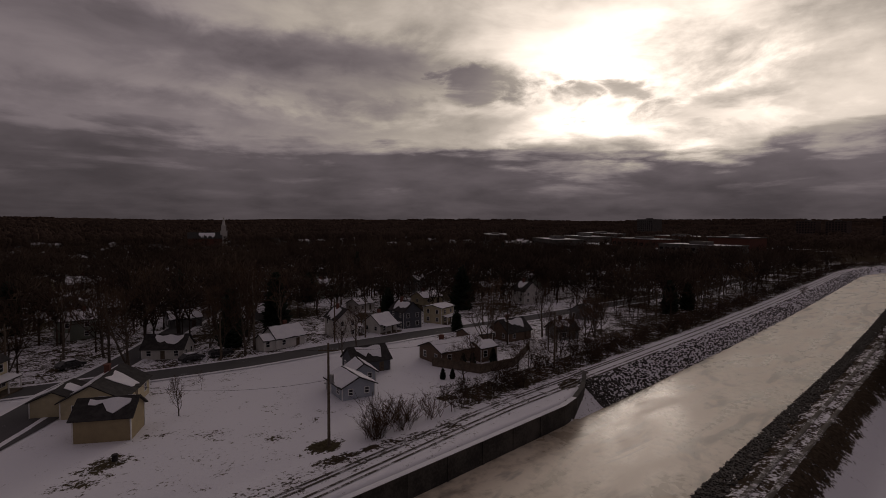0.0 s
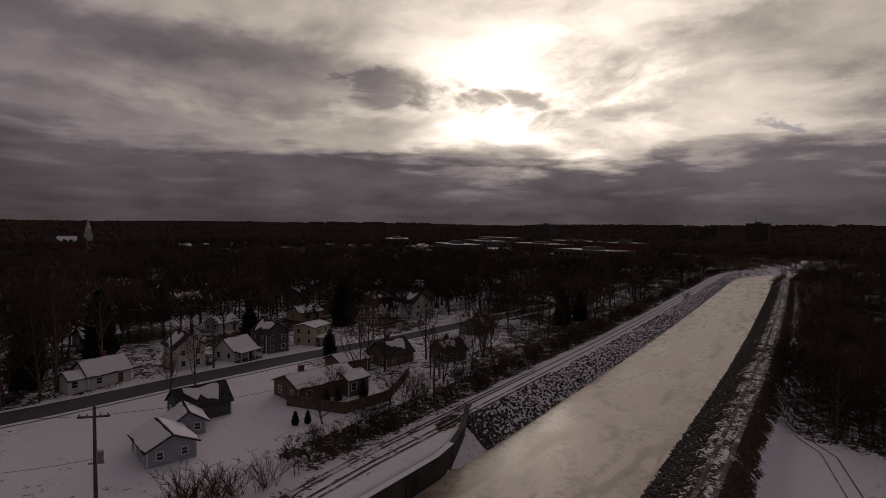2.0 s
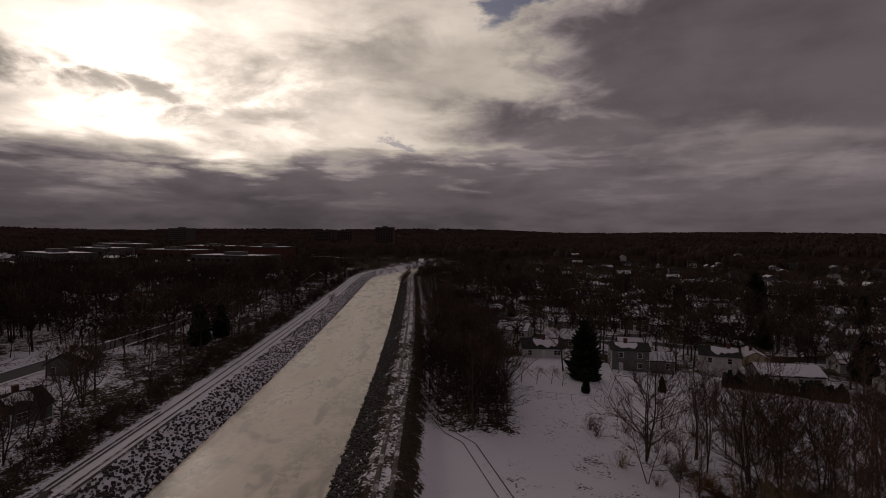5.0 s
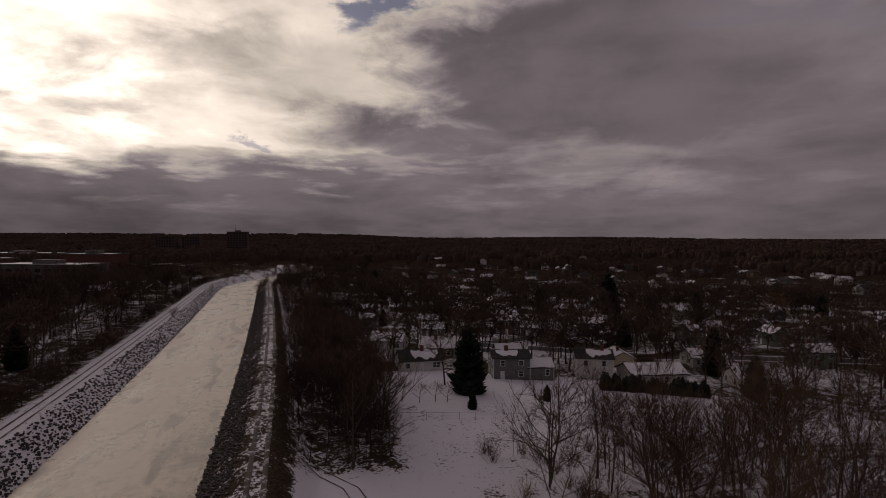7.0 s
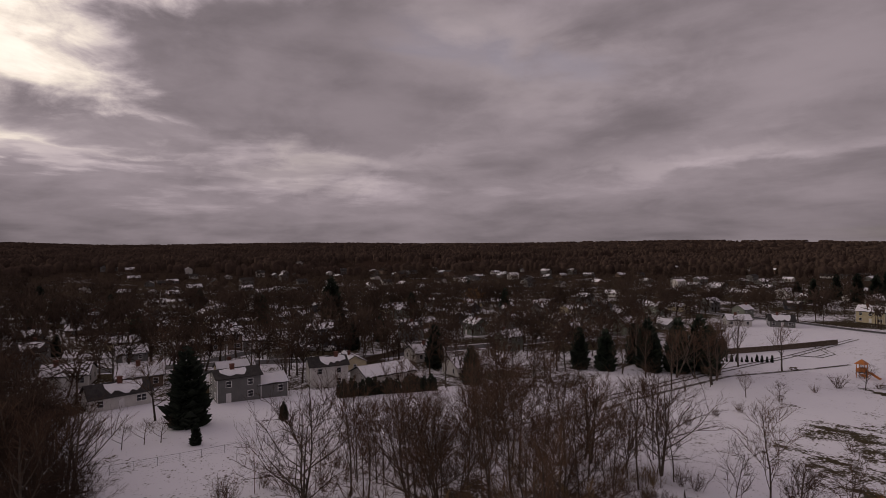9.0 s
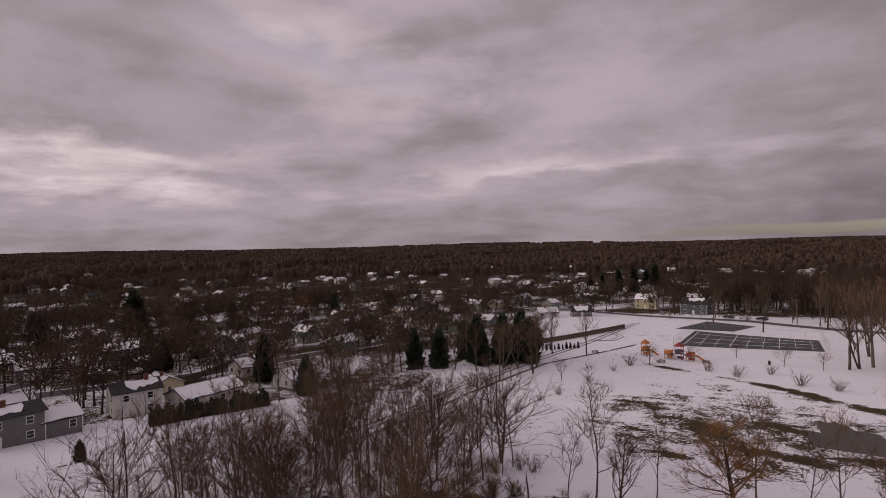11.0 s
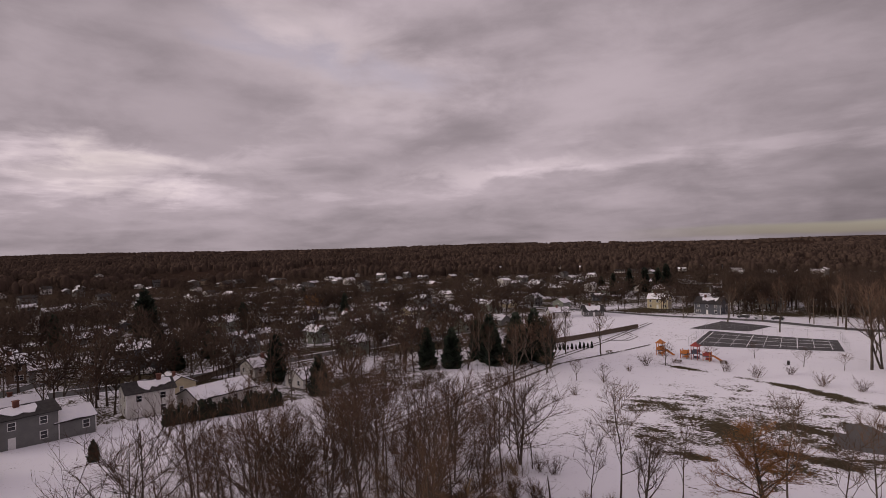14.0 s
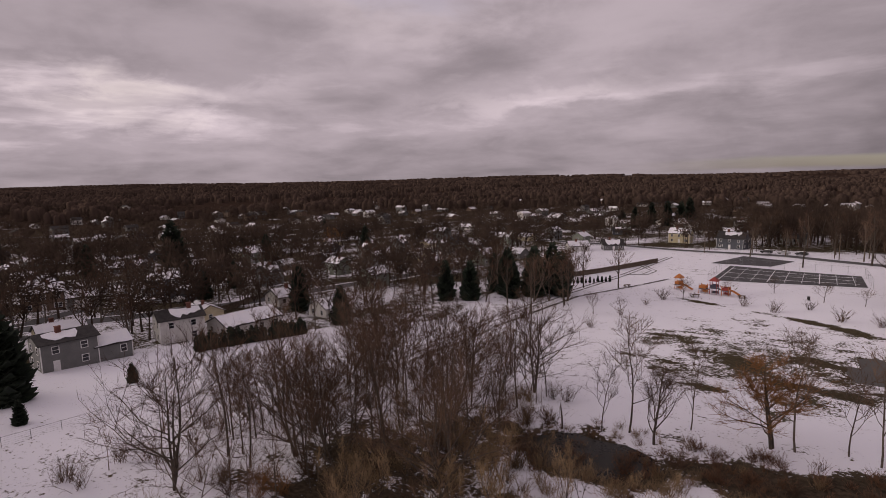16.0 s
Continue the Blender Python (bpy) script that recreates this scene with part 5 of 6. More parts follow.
scatter([TAN_BRUSH, BRUSH], 40, 34, 66, -48, -40, 0.4, 0.75)
scatter([TAN_BRUSH], 22, 52, 76, -54, -50, 0.3, 0.55)
# thicket along the canal
scatter([B1, B2, B3, A2], 40, 108, 260, -4, 9.5, 0.55, 0.95, True)
# brush north of the towpath
scatter([BRUSH], 9, 37, 50, 51, 55.5, 1.1, 1.55)
scatter([BRUSH], 24, 58, 110, 52, 57, 0.5, 1.1)
scatter([A2, A4, B3], 16, 62, 125, 53, 64, 0.45, 0.8)
scatter([B1, B2, B3], 26, 80, 220, 55, 80, 0.6, 1.0, gap=1)
BRUSH.plant(239, 48.2, 1.3, 0)
scatter([BRUSH], 14, 318, 392, 17.5, 20.5, 0.9, 1.5, True)
# tall trees at the park's far edge and beyond the road
for x, y, k in ((16, -151, 1.5), (13.5, -153, 1.45), (10, -156, 1.6), (28, -212, 1.25), (5, -160, 1.5), (2, -168, 1.4), (7, -172, 1.5), (-3, -178, 1.6), (9, -146, 1.3), (3, -150, 1.5), (-4, -160, 1.6), (7, -221, 1.4), (-1, -201, 1.5), (-8, -190, 1.5)):
    pr.choice((B2, B1, B2, B3)).plant(x, y, k, x * 31 + y * 7, "tall bare park tree with dark trunk")
# conifers
for kind, x, y, s in ((S2, 139.5, -23.0, 1.08), (S2, 255, -131, 1.6), (S2, 185.6, -91.2, 0.72), (S2, 230, -158, 0.95), (S1, 150, -92, 0.85), (S2, 114, -120, 0.9), (S2, 107, -130, 1.1), (S2, 99, -130, 1.15), (S2, 96, -137, 1.2), (S2, 101, -135, 1.1), (S1, 120, -117, 0.8), (S2, 130, -84, 0.75), (S2, 110, -143, 0.6), (S2, 104, -126, 0.85), (S1, 92, -133, 0.9), (S1, 112, -133, 0.8),
                      (S1, 87, -376, 1.2), (S1, 75, -404, 1.3), (S2, 80, -395, 1.3), (S1, 98, -385, 1.1), (S1, 104, -350, 1.0), (S2, 112, -350, 1.0), (S2, 86, 108, 0.75), (S2, 118, 112, 1.1), (S1, 155, 64, 0.7), (S2, 160, 66, 0.75), (S2, 166, 63, 0.7), (S1, 60, 118, 1.0), (S2, 91, 88, 0.45), (S1, 260, -100, 0.9), (S2, 210, -110, 0.5), (S2, 97, -160, 0.5)):
    kind.plant(x, y, s, x * 3)
for x, y, s in ((62, 63.2, 0.16), (63.4, 62.3, 0.15), (132.2, -36.4, 0.26), (129.6, -20.4, 0.27), (70.5, 66.5, 0.2), (72.5, 66, 0.2), (76, 64, 0.24)):
    S2.plant(x, y, s, x * 3, "small young conifer in the snow")
for i in range(26):
    CEDAR.plant(138.6 - i * 0.33 + pr.uniform(-0.3, 0.3), -52.5 - i * 0.80, pr.uniform(0.6, 0.88), i * 40)
for i in range(16):
    CEDAR.plant(100 - i * 1.05, -141 - i * 0.9 - 6, pr.uniform(0.3, 0.5), i * 40, "small conifer along the park fence")
# trees between the houses
scatter([B1, B2, B3], 44, 150, 220, -150, -12, 0.6, 1.0, gap=1.5)
scatter([B1, B2, B3], 50, -30, 180, 102, 175, 0.75, 1.25, gap=1.0)
scatter([B1, B2, B3], 30, 108, 152, -185, -72, 0.5, 0.9, gap=1.5)
scatter([B1, B2, B3], 16, 86, 128, -150, -112, 0.8, 1.15, gap=1.5)
scatter([S1, S2], 26, 150, 400, -300, -20, 0.4, 0.9, gap=1.5)
scatter([S1, S2], 22, 0, 330, 110, 330, 0.4, 0.9, gap=1.5)
scatter([B2, B1], 16, -40, 45, -300, -268, 1.0, 1.35, gap=1)
scatter([B2, B1], 14, -20, 45, -252, -212, 0.8, 1.1, gap=1)


# ---- woods of the middle and far distance ----
def woods(name, seed, spots, template_seed, spikes, trunk, label, scale=(0.8, 1.2), mat=None, spread=0.0, twig=0.045):
    """Many small bare trees, or clumps of tree tops spread metres wide, joined into one mesh."""
    r, tr = np.random.default_rng(seed), random.Random(template_seed)
    forms = []
    for k in range(6):
        g = Geo()
        h = 12.0
        if trunk:
            fork = Vector((tr.gauss(0, 0.3), tr.gauss(0, 0.3), h * tr.uniform(0.3, 0.42)))
            g.spike((0, 0, -0.5), fork * 1.7, trunk)
            wide, tall, mid = tr.uniform(3.4, 5.4), tr.uniform(3.6, 4.4), 7.4
            for i in range(9):
                a = math.tau * i / 9 + tr.uniform(-0.3, 0.3)
                tip = Vector((math.cos(a) * wide * tr.uniform(0.4, 0.9), math.sin(a) * wide * tr.uniform(0.4, 0.9), mid + tall * tr.uniform(-0.3, 0.85)))
                g.spike(fork * tr.uniform(0.75, 1.25), tip, trunk * 0.4)
        for i in range(spikes):
            if trunk:
                d = Vector((tr.gauss(0, 1), tr.gauss(0, 1), tr.gauss(0.25, 1))).normalized()
                q = tr.uniform(0.25, 0.95) ** 0.6
                p = Vector((d.x * wide * q, d.y * wide * q, mid + d.z * tall * q))
                w = (d + Vector((tr.gauss(0, 0.5), tr.gauss(0, 0.5), tr.gauss(0.45, 0.4)))).normalized()
                g.spike(p - w * 0.8, p + w * tr.uniform(0.9, 2.0), twig * tr.uniform(0.7, 1.5))
            else:
                a, q = tr.uniform(0, math.tau), spread * math.sqrt(tr.random())
                p = Vector((math.cos(a) * q, math.sin(a) * q, 0))
                w, top, turn = tr.uniform(0.24, 0.38) * spread, h * tr.uniform(0.65, 1.0), tr.uniform(0, 1.5)
                ring_pts = [(math.cos(turn + math.tau * j / 4), math.sin(turn + math.tau * j / 4)) for j in range(4)]
                v = [p + Vector((cx * w, cy * w, -1)) for cx, cy in ring_pts] + [p + Vector((cx * w * tr.uniform(0.6, 0.9), cy * w * tr.uniform(0.6, 0.9), top * tr.uniform(0.7, 0.85))) for cx, cy in ring_pts] + [p + Vector((0, 0, top))]
                g.add(v, [t for j in range(4) for t in ((j, (j + 1) % 4, 4 + (j + 1) % 4), (j, 4 + (j + 1) % 4, 4 + j), (4 + j, 4 + (j + 1) % 4, 8))])
        forms.append((np.array(g.v), np.array(g.f)))
    return strew(name, r, spots, forms, label, scale, mat or M_WOODS)


def strew(name, r, spots, forms, label, scale, mat, category="woods"):
    """Copies of a few forms strewn over spots of ground, joined into one mesh."""
    V, F, base = [], [], 0
    pick = r.integers(0, len(forms), len(spots))
    for k in range(len(forms)):
        pts = spots[pick == k]
        v, f = forms[k]
        n = len(pts)
        s, a = r.uniform(*scale, n), r.uniform(0, math.tau, n)
        wide = s * r.uniform(0.8, 1.25, n)
        ca, sa = np.cos(a) * wide, np.sin(a) * wide
        z = height(pts[:, 0], pts[:, 1])
        P = np.empty((n, len(v), 3))
        P[..., 0] = v[None, :, 0] * ca[:, None] - v[None, :, 1] * sa[:, None] + pts[:, 0:1]
        P[..., 1] = v[None, :, 0] * sa[:, None] + v[None, :, 1] * ca[:, None] + pts[:, 1:2]
        P[..., 2] = v[None, :, 2] * s[:, None] + z[:, None]
        V.append(P.reshape(-1, 3))
        F.append((f[None] + (base + np.arange(n) * len(v))[:, None, None]).reshape(-1, 3))
        base += n * len(v)
    V, F = np.concatenate(V), np.concatenate(F)
    me = bpy.data.meshes.new(name)
    me.vertices.add(len(V))
    me.vertices.foreach_set("co", V.astype(np.float32).ravel())
    me.loops.add(F.size)
    me.loops.foreach_set("vertex_index", F.astype(np.int32).ravel())
    me.polygons.add(len(F))
    me.polygons.foreach_set("loop_start", np.arange(0, F.size, 3, dtype=np.int32))
    me.update(calc_edges=True)
    me.materials.append(mat)
    return tagged(new(name, me), label, category, kind="stuff")


def tri_form(geo):
    """The vertices and triangles of a Geo."""
    return np.array(geo.v), np.array([(f[0], f[i], f[i + 1]) for f in geo.f for i in range(1, len(f) - 1)])


def field(seed, n, x0, x1, y0, y1, follow=False):
    r = np.random.default_rng(seed)
    p = np.stack([r.uniform(x0, x1, n), r.uniform(y0, y1, n)], -1)
    if follow:
        p[:, 1] += bend(p[:, 0])
    return p


def ring(seed, n, r0, r1, power=1.0, a0=-150, a1=120):
    r = np.random.default_rng(seed)
    d, a = r0 + (r1 - r0) * r.random(n) ** power, np.radians(r.uniform(a0, a1, n))
    return np.stack([40 + d * np.cos(a), d * np.sin(a)], -1)


def keep(p):
    s = p[:, 1] - bend(p[:, 0])
    ok = (s < -10) | (s > 56) | (p[:, 0] > 600)
    ok &= ~((p[:, 0] > -30) & (p[:, 0] < 120) & (p[:, 1] > -250) & (p[:, 1] < 110))
    for a, b, c in HOMES:
        ok &= np.hypot(p[:, 0] - a, p[:, 1] - b) > c + 0.5
    return p[ok]


thick = np.random.default_rng(17)
line = np.stack([thick.uniform(230, 620, 360), thick.uniform(-16, 9, 360)], -1)
line[:, 1] += bend(line[:, 0])
woods("canal_thicket", 65, line, 85, 90, 0.2, "dense bare thicket along the far canal bank", (0.6, 0.95))
turn = np.stack([thick.uniform(372, 620, 190), thick.uniform(0, 19.5, 190)], -1)
turn[:, 1] += bend(turn[:, 0])
woods("canal_thicket", 71, turn, 91, 60, 0.18, "dense bare thicket where the canal turns", (0.45, 0.8), None, 0.0, 0.12)
close = np.stack([thick.uniform(110, 240, 220), thick.uniform(-3.5, 11, 220)], -1)
close[:, 1] -= np.clip((close[:, 0] - 130) / 20, 0, 1) * thick.uniform(0, 7, 220)
woods("canal_thicket", 69, close, 89, 130, 0.15, "dense bare thicket on the outer canal bank", (0.55, 0.9), None, 0.0, 0.06)
low = np.stack([thick.uniform(52, 430, 900), thick.uniform(51.2, 57, 900)], -1)
low[:, 1] += bend(low[:, 0])
woods("bank_brush", 70, low, 90, 40, 0.3, "low dark brush along the foot of the towpath", (0.13, 0.3), None, 0.0, 0.12)
woods("suburb_trees", 66, keep(ring(75, 2500, 125, 340, 0.8)), 86, 64, 0.26, "bare dark trees between houses and gardens", (0.8, 1.3), None, 0.0, 0.12)
north = np.random.default_rng(23)
woods("town_trees", 67, keep(np.stack([north.uniform(-90, 280, 900), north.uniform(108, 330, 900)], -1)), 87, 66, 0.24, "bare dark trees between town houses", (0.85, 1.35), None, 0.0, 0.12)
woods("bank_trees", 68, keep(np.stack([north.uniform(125, 420, 260), north.uniform(58, 105, 260)], -1)), 88, 60, 0.2, "bare dark trees below the towpath", (0.5, 0.95), None, 0.0, 0.08)
woods("suburb_trees", 61, keep(ring(71, 4800, 280, 800, 0.8)), 81, 24, 0.34, "bare dark trees between far houses", (0.6, 1.1), None, 0.0, 0.24)
woods("park_woods", 62, keep(np.stack([np.random.default_rng(5).uniform(-180, 40, 1000), np.random.default_rng(6).uniform(-430, -266, 1000)], -1)), 82, 40, 0.26, "tall bare woodland beyond the park road", (1.1, 1.6))
woods("far_woods", 63, keep(ring(73, 5600, 620, 2300, 0.9)), 83, 6, 0, "far brown bare woodland", (0.8, 1.15), M_FAR, 13)
woods("far_woods", 64, ring(74, 2600, 2200, 4700, 0.8), 84, 7, 0, "far brown bare woodland on the horizon", (0.9, 1.2), M_FAR, 42)

DARK_FORMS = [tri_form(bush_geo(70 + k, 3.0, 3.2, 20, 6, 0.028)) for k in range(4)]
RUST_FORMS = [tri_form(bush_geo(80 + k, 1.5, 2.6, 22, 6, 0.022)) for k in range(3)]
strew("dead_brush", np.random.default_rng(41), np.concatenate([field(42, 110, 20, 62, -53, -42), field(43, 50, 58, 86, -54, -38)]), RUST_FORMS, "low rust-brown dead brush and grass", (0.6, 1.1), M_RUST, "brush")
strew("undergrowth", np.random.default_rng(44), np.concatenate([field(45, 24, 95, 113, -40, -15), field(46, 6, 76, 108, -66, -40)]), DARK_FORMS, "tangled dark undergrowth beneath the bare trees", (0.6, 1.15), M_TWIG, "brush")
strew("undergrowth", np.random.default_rng(47), np.concatenate([field(48, 60, 110, 220, -4, 10, True), field(49, 70, 100, 210, 52, 58, True)]), DARK_FORMS, "tangled dark undergrowth along the canal banks", (0.5, 1.2), M_TWIG, "brush")
woods("wood_edge_trees", 72, np.concatenate([field(50, 16, 92, 112, -44, -16), field(51, 4, 80, 110, -68, -44)]), 92, 100, 0.1, "crowded thin bare trees of the wood's edge", (0.5, 0.85), M_TWIG, 0.0, 0.03)
edge = field(52, 260, -150, 2, -275, -185)
woods("park_woods", 73, edge[edge[:, 1] < -230 - 0.31 * edge[:, 0]], 93, 60, 0.22, "tall bare woodland beside the park road", (1.0, 1.5), None, 0.0, 0.08)

# ---- poles, fences, cars, playground ----
def wire(ob, a, b, sag, name="wire"):
    a, b = Vector(a), Vector(b)
    pts = []
    for i in range(11):
        t = i / 10
        p = a.lerp(b, t)
        p.z -= sag * 4 * t * (1 - t)
        pts.append(p)
    return part(name, Geo().tube(pts, [0.018] * 11, 3, False), M_SHINGLE, ob, "thin sagging black cable")


def utility_pole(x, y, h, turn, label, transformer=False, arm=True):
    ob = thing("utility_pole", on_ground(x, y, turn), label, "pole", "poles along the streets")
    part("post", Geo().tube([(0, 0, -0.5), (0, 0, h / 2), (0, 0, h)], [0.19, 0.16, 0.12], 8), M_WOOD, ob)
    if arm:
        part("crossarm", Geo().box(-1.2, 1.2, -0.18, -0.07, h - 0.9, h - 0.76), M_WOOD, ob)
        for u in (-1.05, -0.5, 0.5, 1.05):
            part("insulator", Geo().tube([(u, -0.12, h - 0.76), (u, -0.12, h - 0.6), (u, -0.12, h - 0.52)], [0.05, 0.07, 0.03], 6), M_METAL, ob)
    if transformer:
        part("transformer", Geo().tube([(0.36, 0, h * 0.62), (0.36, 0, h * 0.62 + 0.95)], [0.28, 0.28], 10), M_METAL, ob, "grey transformer can")
        part("bracket", Geo().box(-0.5, 0.7, -0.06, 0.06, h * 0.62 - 0.12, h * 0.62), M_METAL, ob)
    return ob


near_pole = utility_pole(34, 54, 12.4, -40, "tall brown wooden pole with crossarm and transformer", True)
inv = near_pole.matrix_basis.inverted()
z0 = ground_at(34, 54)
for a, b, sag in (((34, 54, z0 + 8.0), (20.5, 82, ground_at(20, 82) + 3.6), 1.0), ((34, 54, z0 + 11.6), (9, 108, z0 + 9.5), 1.4), ((34.6, 53.6, z0 + 11.6), (82, 54.5, z0 + 9.6), 1.6)):
    wire(near_pole, inv @ Vector(a), inv @ Vector(b), sag)
for x, y, h, turn in ((9, 108, 10, 50), (82, 54.5, 10.5, 0), (135, 59, 10, 0), (157, 57, 10.5, 0), (40, 101, 9, 80), (63, 97.5, 9.5, 84), (110, 93.5, 9.5, 86), (172, -92, 9, 70), (185, -38, 9, 70), (70, 96, 9, 80), (60, -241, 10, 10), (14, -236, 10, 10)):
    utility_pole(x, y, h, turn, "weathered wooden utility pole beside the road")


def board_fence(pts, h, mat, label):
    base = Vector((*pts[0], ground_at(*pts[0])))
    ob = thing("fence", pose(*base), label, "fence")
    for a, b in zip(pts, pts[1:]):
        a, b = Vector(a), Vector(b)
        n = max(1, int((b - a).length / 2.4))
        ang = math.degrees(math.atan2(b.y - a.y, b.x - a.x))
        for i in range(n):
            p, q = a.lerp(b, i / n), a.lerp(b, (i + 1) / n)
            l = (q - p).length
            g, w = Geo(), []
            for k in range(9):
                w += [(l * k / 8, -0.03 + 0.02 * (k % 2), z) for z in (-0.2, h - 0.04 * (k % 2))] + [(l * k / 8, 0.03, z) for z in (-0.2, h - 0.04 * (k % 2))]
            faces = [(0, 1, 3, 2), (32, 34, 35, 33)]
            for k in range(8):
                c = k * 4
                faces += [(c, c + 4, c + 5, c + 1), (c + 1, c + 5, c + 7, c + 3), (c + 3, c + 7, c + 6, c + 2)]
            panel = part("panel", g.add(w, faces), mat, ob)
            panel.matrix_basis = pose(p.x - base.x, p.y - base.y, ground_at(p.x, p.y) - base.z, 0, 0, ang)
            post = part("post", Geo().box(-0.06, 0.06, -0.06, 0.06, -0.3, h + 0.12), mat, ob)
            post.matrix_basis = pose(p.x - base.x, p.y - base.y, ground_at(p.x, p.y) - base.z, 0, 0, ang)


board_fence([(66, 70), (69, 61), (77, 59.8), (84, 63), (90, 66)], 1.7, M_WOOD, "brown wooden board fence round the ranch garden")
board_fence([(107, -146), (87, -183), (75, -206)], 1.7, M_WOOD, "dark board fence along the park edge")
board_fence([(165, -78), (172, -104)], 1.6, M_WOOD, "dark board fence behind gardens")


def mesh_fence(pts, h, label, step=2.6):
    base = Vector((*pts[0], ground_at(*pts[0])))
    ob = thing("wire_fence", pose(*base), label, "fence")
    for a, b in zip(pts, pts[1:]):
        a, b = Vector(a), Vector(b)
        n = max(1, int((b - a).length / step))
        for i in range(n):
            p, q = a.lerp(b, i / n), a.lerp(b, (i + 1) / n)
            zp, zq = ground_at(p.x, p.y) - base.z, ground_at(q.x, q.y) - base.z
            P, Q = Vector((p.x - base.x, p.y - base.y, zp)), Vector((q.x - base.x, q.y - base.y, zq))
            part("post", Geo().tube([P + Vector((0, 0, -0.2)), P + Vector((0, 0, h + 0.05))], [0.035, 0.035], 6), M_METAL, ob)
            part("top_rail", Geo().tube([P + Vector((0, 0, h)), Q + Vector((0, 0, h))], [0.025, 0.025], 5), M_METAL, ob)
            mesh = Geo()
            for k in range(1, 5):
                z = Vector((0, 0, h * k / 5))
                mesh.tube([P + z, Q + z], [0.006, 0.006], 3, False)
            part("wire_mesh", mesh, M_METAL, ob)


mesh_fence([(128, -3), (124, -19), (121, -34), (117, -46)], 1.2, "low chain-link fence between the field and gardens")
mesh_fence([(56.8, -173.6), (51, -207.6), (13, -198), (15.4, -174.7), (56.8, -173.6)], 2.8, "tall chain-link fence round the tennis courts", 4.0)


def car(x, y, yaw, mat, label):
    ob = thing("car", on_ground(x, y, yaw, -0.1), label, "car")
    b = Geo()
    prof = [(-2.2, 0.35), (2.2, 0.35), (2.25, 0.75), (1.2, 0.95), (0.5, 1.48), (-1.3, 1.52), (-2.0, 1.0), (-2.25, 0.85)]
    n = len(prof)
    b.add([(px, s * (0.9 if pz < 1.2 else 0.72), pz) for s in (-1, 1) for px, pz in prof], [tuple(range(n - 1, -1, -1)), tuple(range(n, 2 * n))] + [(i, (i + 1) % n, n + (i + 1) % n, n + i) for i in range(n)])
    part("body", b, mat, ob)
    for s in (-1, 1):
        part("side_window", Geo().add([(-1.25, s * 0.86, 1.02), (0.75, s * 0.86, 1.02), (0.4, s * 0.76, 1.42), (-1.15, s * 0.76, 1.42), (-1.25, s * 0.80, 1.02), (0.75, s * 0.80, 1.02), (0.4, s * 0.70, 1.42), (-1.15, s * 0.70, 1.42)], [(0, 1, 2, 3), (7, 6, 5, 4), (0, 4, 5, 1), (2, 6, 7, 3), (1, 5, 6, 2), (3, 7, 4, 0)]), M_GLASS, ob)
    part("windscreen", Geo().slab((1.16, -0.72, 0.98), (1.16, 0.72, 0.98), (0.54, 0.62, 1.45), (0.54, -0.62, 1.45), 0.02), M_GLASS, ob)
    part("roof_snow", Geo().box(-1.2, 0.4, -0.62, 0.62, 1.5, 1.56), M_SNOW, ob)
    for wx in (-1.35, 1.4):
        for s in (-1, 1):
            tyre = part("wheel", Geo().tube([(wx, s * 0.72, 0.32), (wx, s * 0.93, 0.32)], [0.33, 0.33], 12), M_SHINGLE, ob)
            part("rim", Geo().tube([(wx, s * 0.9, 0.32), (wx, s * 0.945, 0.32)], [0.2, 0.2], 10), M_METAL, tyre)


C_DARK = material("dark_car_paint", (0.012, 0.012, 0.014), (0.02, 0.02, 0.022), 1, 6, 0.3, bump=0, spec=0.6)
C_WHITE = material("white_car_paint", (0.6, 0.6, 0.6), (0.68, 0.68, 0.68), 1, 6, 0.3, bump=0, spec=0.6)
C_SILVER = material("silver_car_paint", (0.3, 0.3, 0.32), (0.36, 0.36, 0.38), 1, 6, 0.35, metal=0.4, bump=0)
for x, y, yaw, mat, label in ((18.5, 114, 20, C_DARK, "dark parked car at the street corner"), (41.5, 104.5, -5, C_DARK, "dark parked car in a snowy drive"), (36, 104.6, 10, C_DARK, "dark parked car in a snowy drive"),
                              (190, -78, 50, C_SILVER, "silver parked car in the driveway"), (187, -83, 50, C_WHITE, "white parked car in the driveway"), (37, -247, -20, C_DARK, "dark car parked by the park road"),
                              (31, -245, -20, C_SILVER, "silver car parked by the park road"), (25, -244, -20, C_DARK, "dark car parked by the park road"), (158, -48, 60, C_SILVER, "silver car beside the grey house"), (104, 80, 10, C_DARK, "dark car beside the brown house")):
    car(x, y, yaw, mat, label)


M_PANEL = material("dark_blue_plastic", (0.05, 0.05, 0.07), (0.08, 0.08, 0.11), 1.0, 8, 0.5, bump=0.1)


